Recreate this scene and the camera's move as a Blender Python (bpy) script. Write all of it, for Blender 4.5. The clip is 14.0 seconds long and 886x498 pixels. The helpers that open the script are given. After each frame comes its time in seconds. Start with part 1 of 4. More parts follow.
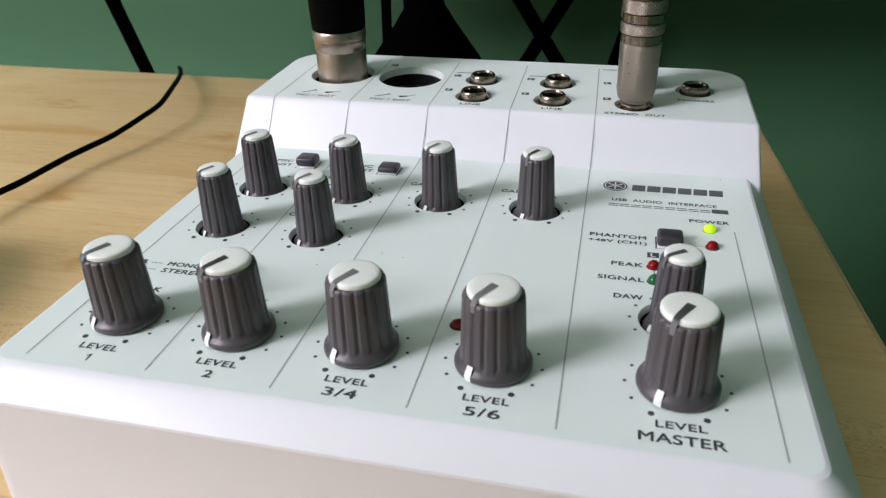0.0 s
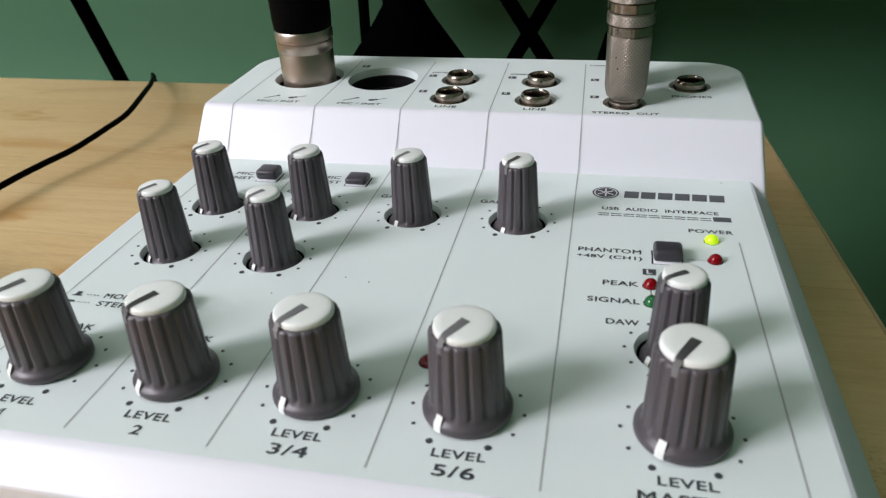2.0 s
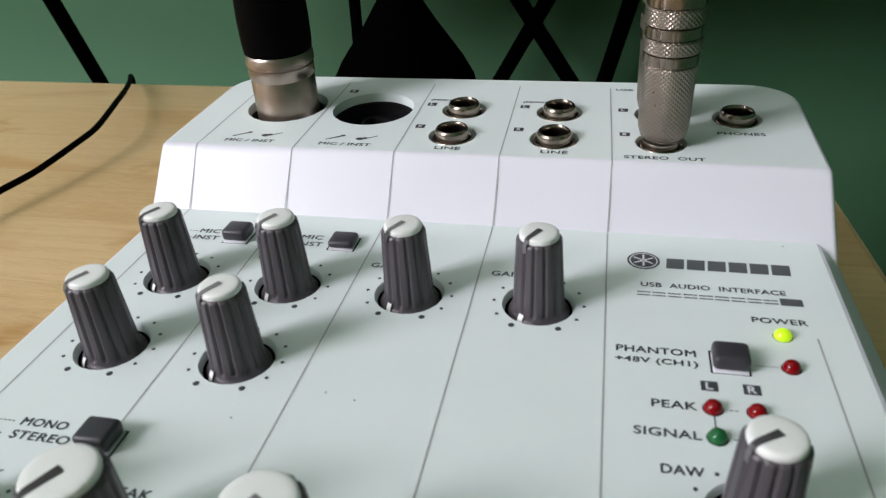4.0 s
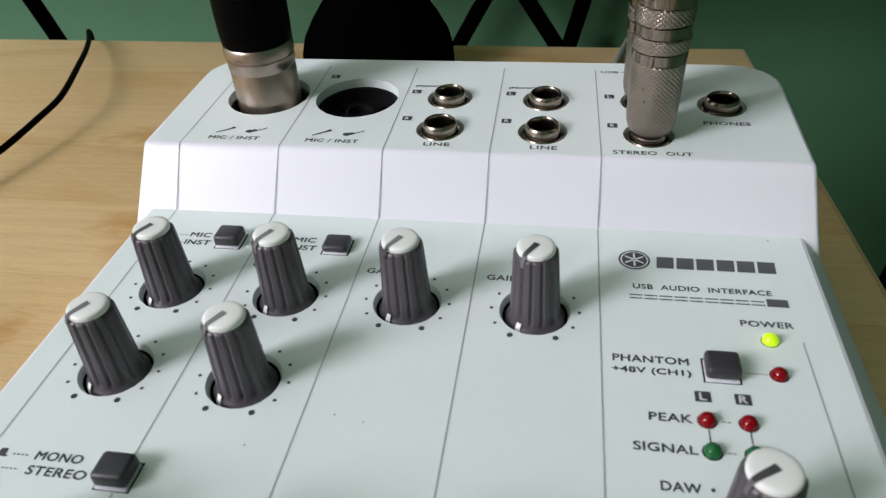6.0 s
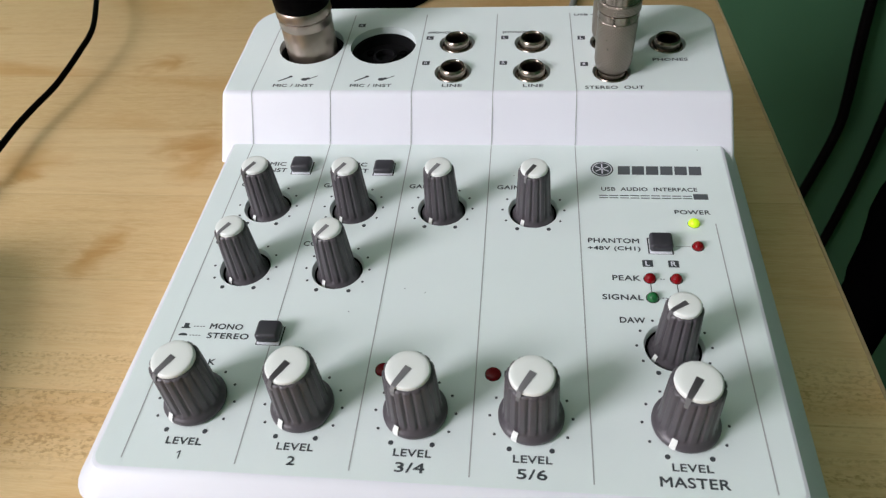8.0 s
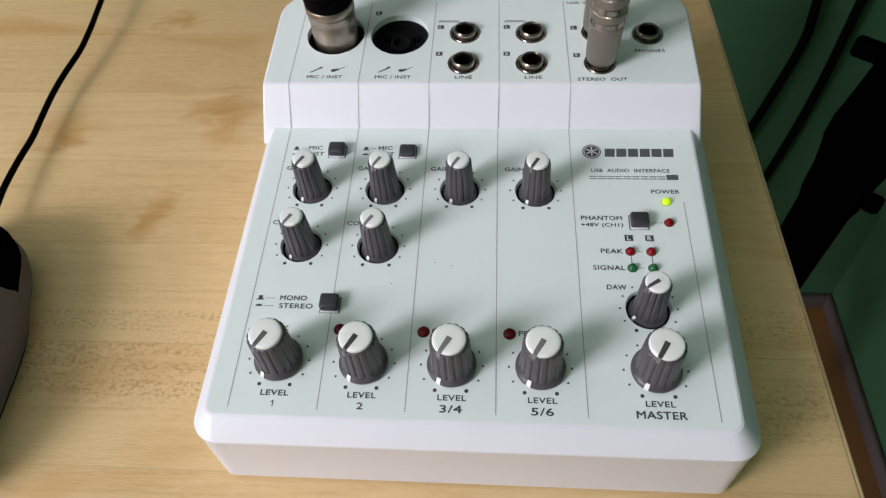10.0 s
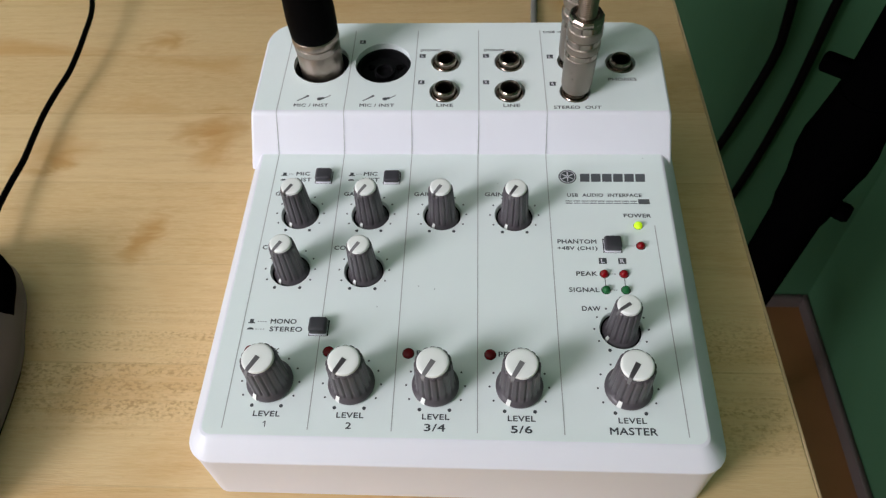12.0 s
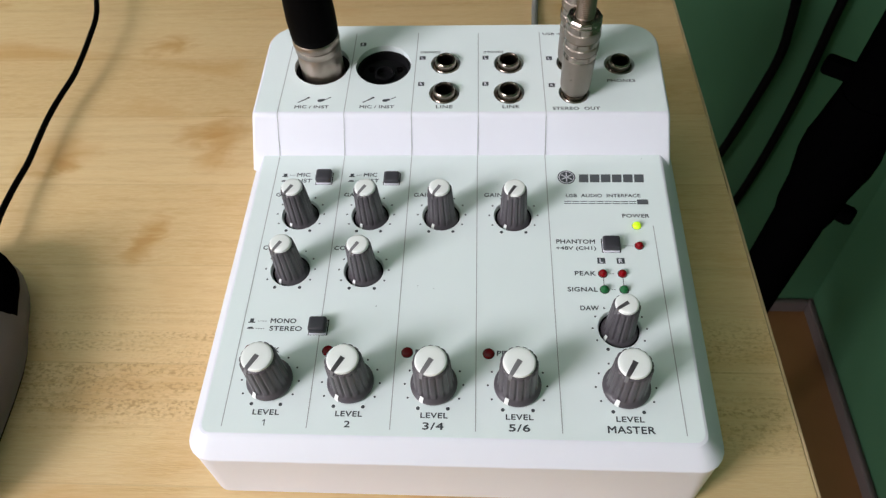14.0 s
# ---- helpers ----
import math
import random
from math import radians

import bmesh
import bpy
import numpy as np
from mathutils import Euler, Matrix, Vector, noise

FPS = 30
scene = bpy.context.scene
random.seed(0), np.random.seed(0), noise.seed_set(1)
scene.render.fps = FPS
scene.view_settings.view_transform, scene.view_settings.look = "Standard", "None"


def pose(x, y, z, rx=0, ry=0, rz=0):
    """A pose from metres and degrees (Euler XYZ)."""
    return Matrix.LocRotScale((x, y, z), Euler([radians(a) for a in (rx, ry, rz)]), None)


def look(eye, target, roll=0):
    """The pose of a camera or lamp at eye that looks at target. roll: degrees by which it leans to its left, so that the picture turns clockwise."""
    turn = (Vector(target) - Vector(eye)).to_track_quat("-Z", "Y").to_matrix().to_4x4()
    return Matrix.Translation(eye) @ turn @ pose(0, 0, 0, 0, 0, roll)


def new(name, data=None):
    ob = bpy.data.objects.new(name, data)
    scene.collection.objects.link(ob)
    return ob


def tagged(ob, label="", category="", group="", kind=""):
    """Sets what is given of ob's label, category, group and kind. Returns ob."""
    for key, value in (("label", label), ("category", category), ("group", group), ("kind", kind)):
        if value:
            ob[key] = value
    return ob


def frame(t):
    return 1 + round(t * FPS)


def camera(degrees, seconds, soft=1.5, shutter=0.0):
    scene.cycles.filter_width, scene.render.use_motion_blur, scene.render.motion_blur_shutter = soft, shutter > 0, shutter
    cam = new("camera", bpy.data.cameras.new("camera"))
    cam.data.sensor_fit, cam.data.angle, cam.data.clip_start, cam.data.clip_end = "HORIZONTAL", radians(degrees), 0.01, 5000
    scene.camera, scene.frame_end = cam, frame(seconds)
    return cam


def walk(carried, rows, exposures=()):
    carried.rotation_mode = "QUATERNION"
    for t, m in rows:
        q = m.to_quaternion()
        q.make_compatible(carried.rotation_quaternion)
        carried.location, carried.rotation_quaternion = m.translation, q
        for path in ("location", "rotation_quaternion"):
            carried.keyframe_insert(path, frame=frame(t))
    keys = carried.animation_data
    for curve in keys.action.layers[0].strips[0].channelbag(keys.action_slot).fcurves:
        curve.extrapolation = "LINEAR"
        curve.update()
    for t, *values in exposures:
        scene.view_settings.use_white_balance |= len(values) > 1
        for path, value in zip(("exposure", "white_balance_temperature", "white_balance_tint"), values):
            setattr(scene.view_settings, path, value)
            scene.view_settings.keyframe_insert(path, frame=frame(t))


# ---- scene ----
cam = camera(61.9, 14.0, soft=1.25)
# close focus, small aperture
cam.data.dof.use_dof = True
cam.data.dof.focus_distance = 0.212
cam.data.dof.aperture_fstop = cam.data.lens / 0.78
PATH = [
    (0, (0.03940, -0.09561, 0.11370), (-0.00343, 0.07979, 0.02767), -0.61),
    (0.5, (0.04154, -0.09329, 0.11592), (-0.00241, 0.08195, 0.03014), -0.97),
    (1, (0.04337, -0.09630, 0.11218), (0.00126, 0.07965, 0.02693), -1.22),
    (1.5, (0.04034, -0.08645, 0.10897), (-0.00117, 0.08962, 0.02366), -1.50),
    (2, (0.04023, -0.07566, 0.10947), (-0.00158, 0.09997, 0.02342), -1.99),
    (2.5, (0.03797, -0.06480, 0.11331), (-0.00375, 0.11024, 0.02602), -1.94),
    (3, (0.03235, -0.05344, 0.11450), (-0.00997, 0.12088, 0.02605), -1.79),
    (3.5, (0.03153, -0.04276, 0.11427), (-0.01121, 0.13094, 0.02482), -2.27),
    (6, (0.02550, -0.03173, 0.13015), (-0.00679, 0.13304, 0.02148), -3.19),
    (6.5, (0.02115, -0.04368, 0.13582), (-0.00805, 0.11717, 0.02061), -2.44),
    (7, (0.02193, -0.05687, 0.14095), (-0.00495, 0.09755, 0.01672), -3.09),
    (7.5, (0.02327, -0.06748, 0.15491), (-0.00260, 0.08218, 0.02479), -4.17),
    (8, (0.01999, -0.07708, 0.17399), (-0.00366, 0.06875, 0.03918), -5.03),
    (10.5, (0.00805, -0.08949, 0.23528), (-0.00492, 0.03291, 0.07764), -4.11),
    (11, (0.00941, -0.08710, 0.24337), (-0.00175, 0.03770, 0.08748), -3.72),
    (11.5, (0.00997, -0.09019, 0.24839), (-0.00182, 0.03424, 0.09226), -3.83),
    (12, (0.00948, -0.08996, 0.24073), (-0.00153, 0.03416, 0.08430), -3.54),
    (12.5, (0.00957, -0.09091, 0.24021), (-0.00199, 0.03304, 0.08368), -3.69),
    (13, (0.00989, -0.09249, 0.24036), (-0.00194, 0.03195, 0.08424), -3.79),
    (13.5, (0.01005, -0.09256, 0.24011), (-0.00204, 0.03249, 0.08450), -3.82),
    (14, (0.01183, -0.09221, 0.24042), (-0.00071, 0.03305, 0.08501), -4.09),
]
walk(cam, [(t, look(eye, target, roll)) for t, eye, target, roll in PATH], ((0.0, 0.08), (3.5, 0.03), (6.0, 0.0), (8.0, 0.03), (10.5, -0.06), (12.5, -0.08), (13.2, 0.06), (14.0, 0.13)))

# ---------------------------------------------------------------- light
world = bpy.data.worlds.new("sky")
scene.world = world
world.use_nodes = True
wn, wl = world.node_tree.nodes, world.node_tree.links
wn.clear()
sky = wn.new("ShaderNodeTexSky")
sky.sky_type = "NISHITA"
sky.sun_disc = False
sky.sun_elevation, sky.sun_rotation = radians(35), radians(215)
bg = wn.new("ShaderNodeBackground")
bg.inputs["Strength"].default_value = 0.10
wout = wn.new("ShaderNodeOutputWorld")
wl.new(sky.outputs[0], bg.inputs["Color"])
wl.new(bg.outputs[0], wout.inputs["Surface"])

# daylight in the window's opening
WX0, WX1, WZ0, WZ1, WALL_F = -1.58, -0.82, 0.50, 1.34, -0.85
lamp = bpy.data.lights.new("window_daylight", "AREA")
lamp.shape, lamp.size, lamp.size_y = "RECTANGLE", WX1 - WX0, WZ1 - WZ0
lamp.energy, lamp.color = 52.5, (1.0, 0.945, 1.04)
lamp_ob = new("window_daylight", lamp)
lamp_ob.matrix_world = look(((WX0 + WX1) / 2, WALL_F - 0.02, (WZ0 + WZ1) / 2), ((WX0 + WX1) / 2 + 0.30, 0.0, (WZ0 + WZ1) / 2 + 0.05))


# unseen lower opening added as fill light for the low wall and floor
LZ0, LZ1 = -0.62, -0.08
low = bpy.data.lights.new("lower_fill_light", "AREA")
low.shape, low.size, low.size_y = "RECTANGLE", WX1 - WX0, LZ1 - LZ0
low.energy, low.color = 29.0, (1.0, 0.945, 1.04)
low_ob = new("lower_fill_light", low)
low_ob.matrix_world = look(((WX0 + WX1) / 2, WALL_F - 0.02, (LZ0 + LZ1) / 2), ((WX0 + WX1) / 2 + 0.60, 0.0, (LZ0 + LZ1) / 2))


# ---------------------------------------------------------------- materials
def material(name, rgb, rough=0.5, metal=0.0, spread=0.06, scale=40.0, bump=0.0, bump_scale=400.0, coat=0.0, spec=0.5):
    m = bpy.data.materials.new(name)
    m.use_nodes = True
    nt = m.node_tree
    n, l = nt.nodes, nt.links
    b = n["Principled BSDF"]
    b.inputs["Roughness"].default_value = rough
    b.inputs["Metallic"].default_value = metal
    b.inputs["Coat Weight"].default_value = coat
    tc = n.new("ShaderNodeTexCoord")
    nz = n.new("ShaderNodeTexNoise")
    nz.inputs["Scale"].default_value = scale
    nz.inputs["Detail"].default_value = 6.0
    l.new(tc.outputs["Object"], nz.inputs["Vector"])
    mix = n.new("ShaderNodeMix")
    mix.data_type = "RGBA"
    mix.inputs[6].default_value = (*[c * (1 - spread) for c in rgb], 1)
    mix.inputs[7].default_value = (*[min(1, c * (1 + spread)) for c in rgb], 1)
    l.new(nz.outputs["Fac"], mix.inputs["Factor"])
    l.new(mix.outputs[2], b.inputs["Base Color"])
    rr = n.new("ShaderNodeMapRange")
    rr.inputs["To Min"].default_value, rr.inputs["To Max"].default_value = rough * 0.85, min(1, rough * 1.15)
    l.new(nz.outputs["Fac"], rr.inputs["Value"])
    l.new(rr.outputs[0], b.inputs["Roughness"])
    if bump:
        nb = n.new("ShaderNodeTexNoise")
        nb.inputs["Scale"].default_value = bump_scale
        nb.inputs["Detail"].default_value = 3.0
        l.new(tc.outputs["Object"], nb.inputs["Vector"])
        bp = n.new("ShaderNodeBump")
        bp.inputs["Strength"].default_value = bump
        bp.inputs["Distance"].default_value = 0.0004
        l.new(nb.outputs["Fac"], bp.inputs["Height"])
        l.new(bp.outputs[0], b.inputs["Normal"])
    b.inputs["Specular IOR Level"].default_value = spec
    return m


def emitting(name, rgb, glow, strength):
    m = material(name, rgb, 0.2, spread=0.02)
    b = m.node_tree.nodes["Principled BSDF"]
    b.inputs["Emission Color"].default_value = (*glow, 1)
    b.inputs["Emission Strength"].default_value = strength
    return m


def maple(name, tint=1.0):
    """Staved maple laminate: long staves, fine grain along x, soft darker figure."""
    m = bpy.data.materials.new(name)
    m.use_nodes = True
    n, l = m.node_tree.nodes, m.node_tree.links
    b = n["Principled BSDF"]
    tc = n.new("ShaderNodeTexCoord")
    sep = n.new("ShaderNodeSeparateXYZ")
    l.new(tc.outputs["Object"], sep.inputs[0])
    # stave number across y
    br = n.new("ShaderNodeTexBrick")
    br.offset, br.offset_frequency, br.squash = 0.37, 2, 1.0
    br.inputs["Color1"].default_value = (0.0, 0.0, 0.0, 1)
    br.inputs["Color2"].default_value = (1.0, 1.0, 1.0, 1)
    br.inputs["Mortar"].default_value = (0.4, 0.4, 0.4, 1)
    br.inputs["Scale"].default_value = 1.0
    br.inputs["Mortar Size"].default_value = 0.0004
    br.inputs["Mortar Smooth"].default_value = 0.6
    br.inputs["Bias"].default_value = -0.1
    br.inputs["Brick Width"].default_value = 0.90
    br.inputs["Row Height"].default_value = 0.047
    mv = n.new("ShaderNodeMapping")
    mv.inputs["Location"].default_value = (0.36, 0.0022, 0.0)
    l.new(tc.outputs["Object"], mv.inputs["Vector"])
    l.new(mv.outputs[0], br.inputs["Vector"])
    def stretched(scale, noise_scale, detail, distortion, lift):
        mp = n.new("ShaderNodeMapping")
        mp.inputs["Scale"].default_value = scale
        shift = n.new("ShaderNodeVectorMath")
        shift.operation = "MULTIPLY_ADD"
        shift.inputs[1].default_value = (lift, 0.37 * lift, lift)
        l.new(br.outputs["Color"], shift.inputs[0])
        l.new(tc.outputs["Object"], shift.inputs[2])
        l.new(shift.outputs[0], mp.inputs["Vector"])
        nt = n.new("ShaderNodeTexNoise")
        nt.inputs["Scale"].default_value = noise_scale
        nt.inputs["Detail"].default_value = detail
        nt.inputs["Distortion"].default_value = distortion
        l.new(mp.outputs[0], nt.inputs["Vector"])
        return nt.outputs["Fac"]

    def sharpened(fac, low, high):
        r = n.new("ShaderNodeValToRGB")
        r.color_ramp.elements[0].position, r.color_ramp.elements[0].color = low, (0, 0, 0, 1)
        r.color_ramp.elements[1].position, r.color_ramp.elements[1].color = high, (1, 1, 1, 1)
        l.new(fac, r.inputs["Fac"])
        return r.outputs[0]

    def joined(kind, a, b2):
        node = n.new("ShaderNodeMath")
        node.operation = kind
        for k, v in enumerate((a, b2)):
            if isinstance(v, float):
                node.inputs[k].default_value = v
            else:
                l.new(v, node.inputs[k])
        return node.outputs[0]

    def flame(x, y, rx, ry, turn, wander):
        """A patch of orange figure with a ragged edge."""
        mp = n.new("ShaderNodeMapping")
        mp.vector_type = "TEXTURE"
        mp.inputs["Location"].default_value = (x, y, 0)
        mp.inputs["Rotation"].default_value = (0, 0, radians(turn))
        mp.inputs["Scale"].default_value = (rx, ry, 1)
        l.new(tc.outputs["Object"], mp.inputs["Vector"])
        ln = n.new("ShaderNodeVectorMath")
        ln.operation = "LENGTH"
        l.new(mp.outputs[0], ln.inputs[0])
        return sharpened(joined("SUBTRACT", 2.30, joined("ADD", ln.outputs["Value"], joined("MULTIPLY", wander, 2.6))), 0.15, 0.95)

    # pores, rows of short flecks, growth lines, orange flame figure
    pores = sharpened(stretched((160.0, 1500.0, 60.0), 1.0, 4.0, 0.8, 1.7), 0.36, 0.64)
    flecks = sharpened(stretched((620.0, 1000.0, 60.0), 1.0, 2.0, 0.3, 2.3), 0.47, 0.66)
    fleck_row = sharpened(stretched((7.0, 260.0, 5.0), 1.0, 3.0, 0.5, 3.1), 0.40, 0.58)
    across = n.new("ShaderNodeMapRange")
    across.interpolation_type = "SMOOTHSTEP"
    across.inputs["From Min"].default_value, across.inputs["From Max"].default_value = 0.036, 0.014
    l.new(joined("ABSOLUTE", joined("SUBTRACT", sep.outputs["Y"], 0.040), 0.0), across.inputs["Value"])
    both = joined("MULTIPLY", joined("MULTIPLY", flecks, fleck_row), across.outputs[0])
    rings = sharpened(stretched((6.0, 110.0, 10.0), 1.0, 5.0, 3.2, 0.9), 0.44, 0.74)
    wander = stretched((38.0, 95.0, 10.0), 1.0, 5.0, 1.4, 0.2)
    cloud = sharpened(stretched((7.0, 13.0, 10.0), 1.0, 3.0, 1.6, 0.5), 0.52, 0.70)
    figure = flame(-0.120, 0.172, 0.018, 0.022, 20, wander)
    for spot in ((-0.136, 0.106, 0.008, 0.020, -22), (-0.192, 0.150, 0.018, 0.008, 25), (-0.165, 0.245, 0.020, 0.012, 20), (-0.330, 0.160, 0.030, 0.016, 10), (-0.300, 0.290, 0.028, 0.014, -15), (-0.420, 0.070, 0.030, 0.018, 30), (0.090, 0.200, 0.012, 0.022, 10)):
        figure = joined("MAXIMUM", figure, flame(*spot, wander))

    def mixed(a, bcol, fac_socket, amount):
        mul = n.new("ShaderNodeMath")
        mul.operation = "MULTIPLY"
        mul.inputs[1].default_value = amount
        l.new(fac_socket, mul.inputs[0])
        mx = n.new("ShaderNodeMix")
        mx.data_type = "RGBA"
        l.new(mul.outputs[0], mx.inputs["Factor"])
        if isinstance(a, tuple):
            mx.inputs[6].default_value = (*[c * tint for c in a], 1)
        else:
            l.new(a, mx.inputs[6])
        mx.inputs[7].default_value = (*[c * tint for c in bcol], 1)
        return mx.outputs[2]

    c = mixed((0.87, 0.615, 0.31), (0.72, 0.455, 0.185), br.outputs["Color"], 0.62)
    c = mixed(c, (0.56, 0.29, 0.09), rings, 0.36)
    c = mixed(c, (0.92, 0.69, 0.38), pores, 0.55)
    c = mixed(c, (0.66, 0.34, 0.095), cloud, 0.60)
    c = mixed(c, (0.58, 0.27, 0.055), figure, 0.64)
    c = mixed(c, (0.46, 0.24, 0.085), both, 0.62)
    c = mixed(c, (0.46, 0.27, 0.12), br.outputs["Fac"], 0.20)
    l.new(c, b.inputs["Base Color"])
    b.inputs["Roughness"].default_value = 0.46
    bp = n.new("ShaderNodeBump")
    bp.inputs["Strength"].default_value = 0.10
    bp.inputs["Distance"].default_value = 0.0004
    l.new(pores, bp.inputs["Height"])
    l.new(bp.outputs[0], b.inputs["Normal"])
    return m


def knurled(name, rgb, rough, scale, depth):
    """Turned metal with a diamond knurl cut round the axis."""
    m = material(name, rgb, rough, 1.0, 0.08, 300.0)
    n, l = m.node_tree.nodes, m.node_tree.links
    b = n["Principled BSDF"]
    uv = n.new("ShaderNodeUVMap")
    prev = None
    for turn in (45, -45):
        mp = n.new("ShaderNodeMapping")
        mp.inputs["Rotation"].default_value = (0, 0, radians(turn))
        mp.inputs["Scale"].default_value = (scale, scale, 1)
        l.new(uv.outputs[0], mp.inputs["Vector"])
        wv = n.new("ShaderNodeTexWave")
        wv.inputs["Scale"].default_value = 1.0
        l.new(mp.outputs[0], wv.inputs["Vector"])
        if prev is None:
            prev = wv.outputs["Fac"]
        else:
            mm = n.new("ShaderNodeMath")
            mm.operation = "MINIMUM"
            l.new(prev, mm.inputs[0])
            l.new(wv.outputs["Fac"], mm.inputs[1])
            prev = mm.outputs[0]
    bp = n.new("ShaderNodeBump")
    bp.inputs["Strength"].default_value = depth
    bp.inputs["Distance"].default_value = 0.0003
    l.new(prev, bp.inputs["Height"])
    l.new(bp.outputs[0], b.inputs["Normal"])
    return m


M_WHITE = material("white_plastic", (0.725, 0.73, 0.785), 0.42, spread=0.015, scale=60, bump=0.04, bump_scale=1800)
# green reflected from the room is painted into the panel's white
M_PANEL = material("white_panel_reflected_green", (0.742, 0.815, 0.802), 0.44, spread=0.02, scale=45, bump=0.04, bump_scale=1800)
M_INK = material("grey_ink", (0.045, 0.052, 0.058), 0.6, spread=0.05)
M_MARK = material("mark_ink", (0.085, 0.092, 0.10), 0.6, spread=0.10, scale=900)
M_LINE = material("line_ink", (0.37, 0.385, 0.38), 0.6, spread=0.05)
M_KNOB = material("grey_knob_plastic", (0.072, 0.063, 0.071), 0.40, spread=0.06, scale=200, bump=0.08, bump_scale=2500)
M_SLOT = material("dark_slot_plastic", (0.20, 0.195, 0.20), 0.7, spread=0.05)
M_CAP = material("white_cap_plastic", (0.80, 0.82, 0.79), 0.35, spread=0.015, scale=80)
M_BUTTON = material("dark_button_plastic", (0.036, 0.034, 0.041), 0.42, spread=0.08, scale=300, bump=0.1, bump_scale=3000)
M_RED = material("red_led_lens", (0.15, 0.002, 0.005), 0.22, spread=0.05, spec=0.3)
M_RED_DOME = material("red_dome_lens", (0.20, 0.001, 0.004), 0.09, spread=0.05, spec=0.35)
M_GREEN = material("green_led_lens", (0.014, 0.115, 0.034), 0.15, spread=0.05, spec=0.4)
M_POWER = emitting("lit_led_lens", (0.45, 0.70, 0.02), (0.46, 0.72, 0.0), 0.55)
# black of the socket plastic; also stands in for shade inside openings
M_HOLE = material("socket_black_and_recess_shade", (0.006, 0.006, 0.0065), 0.6, spread=0.1, spec=0.1)
M_NICKEL = material("nickel", (0.33, 0.275, 0.23), 0.23, 1.0, 0.10, 250)
M_SATIN = material("satin_nickel", (0.38, 0.315, 0.27), 0.33, 1.0, 0.10, 120)
M_KNURL = knurled("knurled_nickel", (0.345, 0.29, 0.25), 0.29, 440.0, 0.52)
M_RUBBER = material("black_rubber", (0.0018, 0.0016, 0.0016), 0.55, spread=0.2, scale=90, bump=0.15, bump_scale=900, spec=0.02)
M_BLACK = material("black_paint", (0.0007, 0.0007, 0.0008), 0.5, spread=0.2, scale=60, spec=0.0)
# dark glass for the front of the added shade panel
M_DARK_GLASS = material("dark_glass", (0.012, 0.012, 0.014), 0.12, spread=0.1, scale=8)
M_GREYWIRE = material("grey_wire_sheath", (0.20, 0.20, 0.18), 0.5, spread=0.1)
M_SILVER = material("grey_plastic", (0.074, 0.068, 0.065), 0.50, 0.0, 0.06, 90)
M_MAPLE = maple("maple_laminate", 0.91)
M_EDGE = material("maple_edge_band", (0.50, 0.37, 0.20), 0.5, spread=0.12, scale=50)
# for the unseen walls: paler than the green ones, to bounce light back
M_BOUNCE = material("pale_green_bounce_wall", (0.50, 0.60, 0.53), 0.8, spread=0.05, scale=3.0)
M_WALL = material("green_wall_paint", (0.026, 0.092, 0.040), 0.8, spread=0.10, scale=3.0, bump=0.35, bump_scale=260)
M_SKIRT = material("grey_skirting_paint", (0.078, 0.062, 0.058), 0.6, spread=0.15, scale=25)
M_FLOOR = material("brown_floor_wood", (0.235, 0.108, 0.038), 0.5, spread=0.22, scale=9.0, bump=0.2, bump_scale=120)
M_CEIL = material("white_ceiling_paint", (0.78, 0.78, 0.76), 0.85, spread=0.03, scale=2.0)
M_FRAME = material("white_window_paint", (0.75, 0.75, 0.73), 0.45, spread=0.04, scale=12)


# ---------------------------------------------------------------- mesh helpers
def finish(bm, name, mat, smooth=35.0):
    me = bpy.data.meshes.new(name)
    bmesh.ops.recalc_face_normals(bm, faces=bm.faces)
    bm.to_mesh(me)
    bm.free()
    me.materials.append(mat)
    if smooth:
        for p in me.polygons:
            p.use_smooth = True
        me.set_sharp_from_angle(angle=radians(smooth))
    return me


def part(name, bm, mat, parent=None, label="", m=None, smooth=35.0):
    me = bm if isinstance(bm, bpy.types.Mesh) else finish(bm, name, mat, smooth)
    ob = new(name, me)
    if parent is not None:
        ob.parent = parent
    if m is not None:
        ob.matrix_local = m
    if label:
        ob["label"] = label
    return ob


def empty(name, m=None):
    ob = new(name)
    ob.empty_display_size = 0.01
    if m is not None:
        ob.matrix_basis = m
    return ob


def lathe(profile, seg=48, uv=False, close=False):
    """Turn (radius, height) pairs about z."""
    bm = bmesh.new()
    rings = []
    for r, z in profile:
        if r < 1e-7:
            rings.append([bm.verts.new((0, 0, z))])
        else:
            rings.append([bm.verts.new((r * math.cos(2 * math.pi * i / seg), r * math.sin(2 * math.pi * i / seg), z)) for i in range(seg)])
    layer = bm.loops.layers.uv.new("UVMap") if uv else None
    for a, b in zip(rings, rings[1:]):
        for i in range(seg):
            j = (i + 1) % seg
            if len(a) == 1 and len(b) == 1:
                continue
            if len(a) == 1:
                f = bm.faces.new((a[0], b[j], b[i]))
            elif len(b) == 1:
                f = bm.faces.new((a[i], a[j], b[0]))
            else:
                f = bm.faces.new((a[i], a[j], b[j], b[i]))
            if uv and len(f.loops) == 4:
                n_round = 1.0
                for lp, (u, z) in zip(f.loops, ((i, a[0].co.z), (i + 1, a[0].co.z), (i + 1, b[0].co.z), (i, b[0].co.z))):
                    lp[layer].uv = (u / seg * n_round * 0.035, z)
    return bm


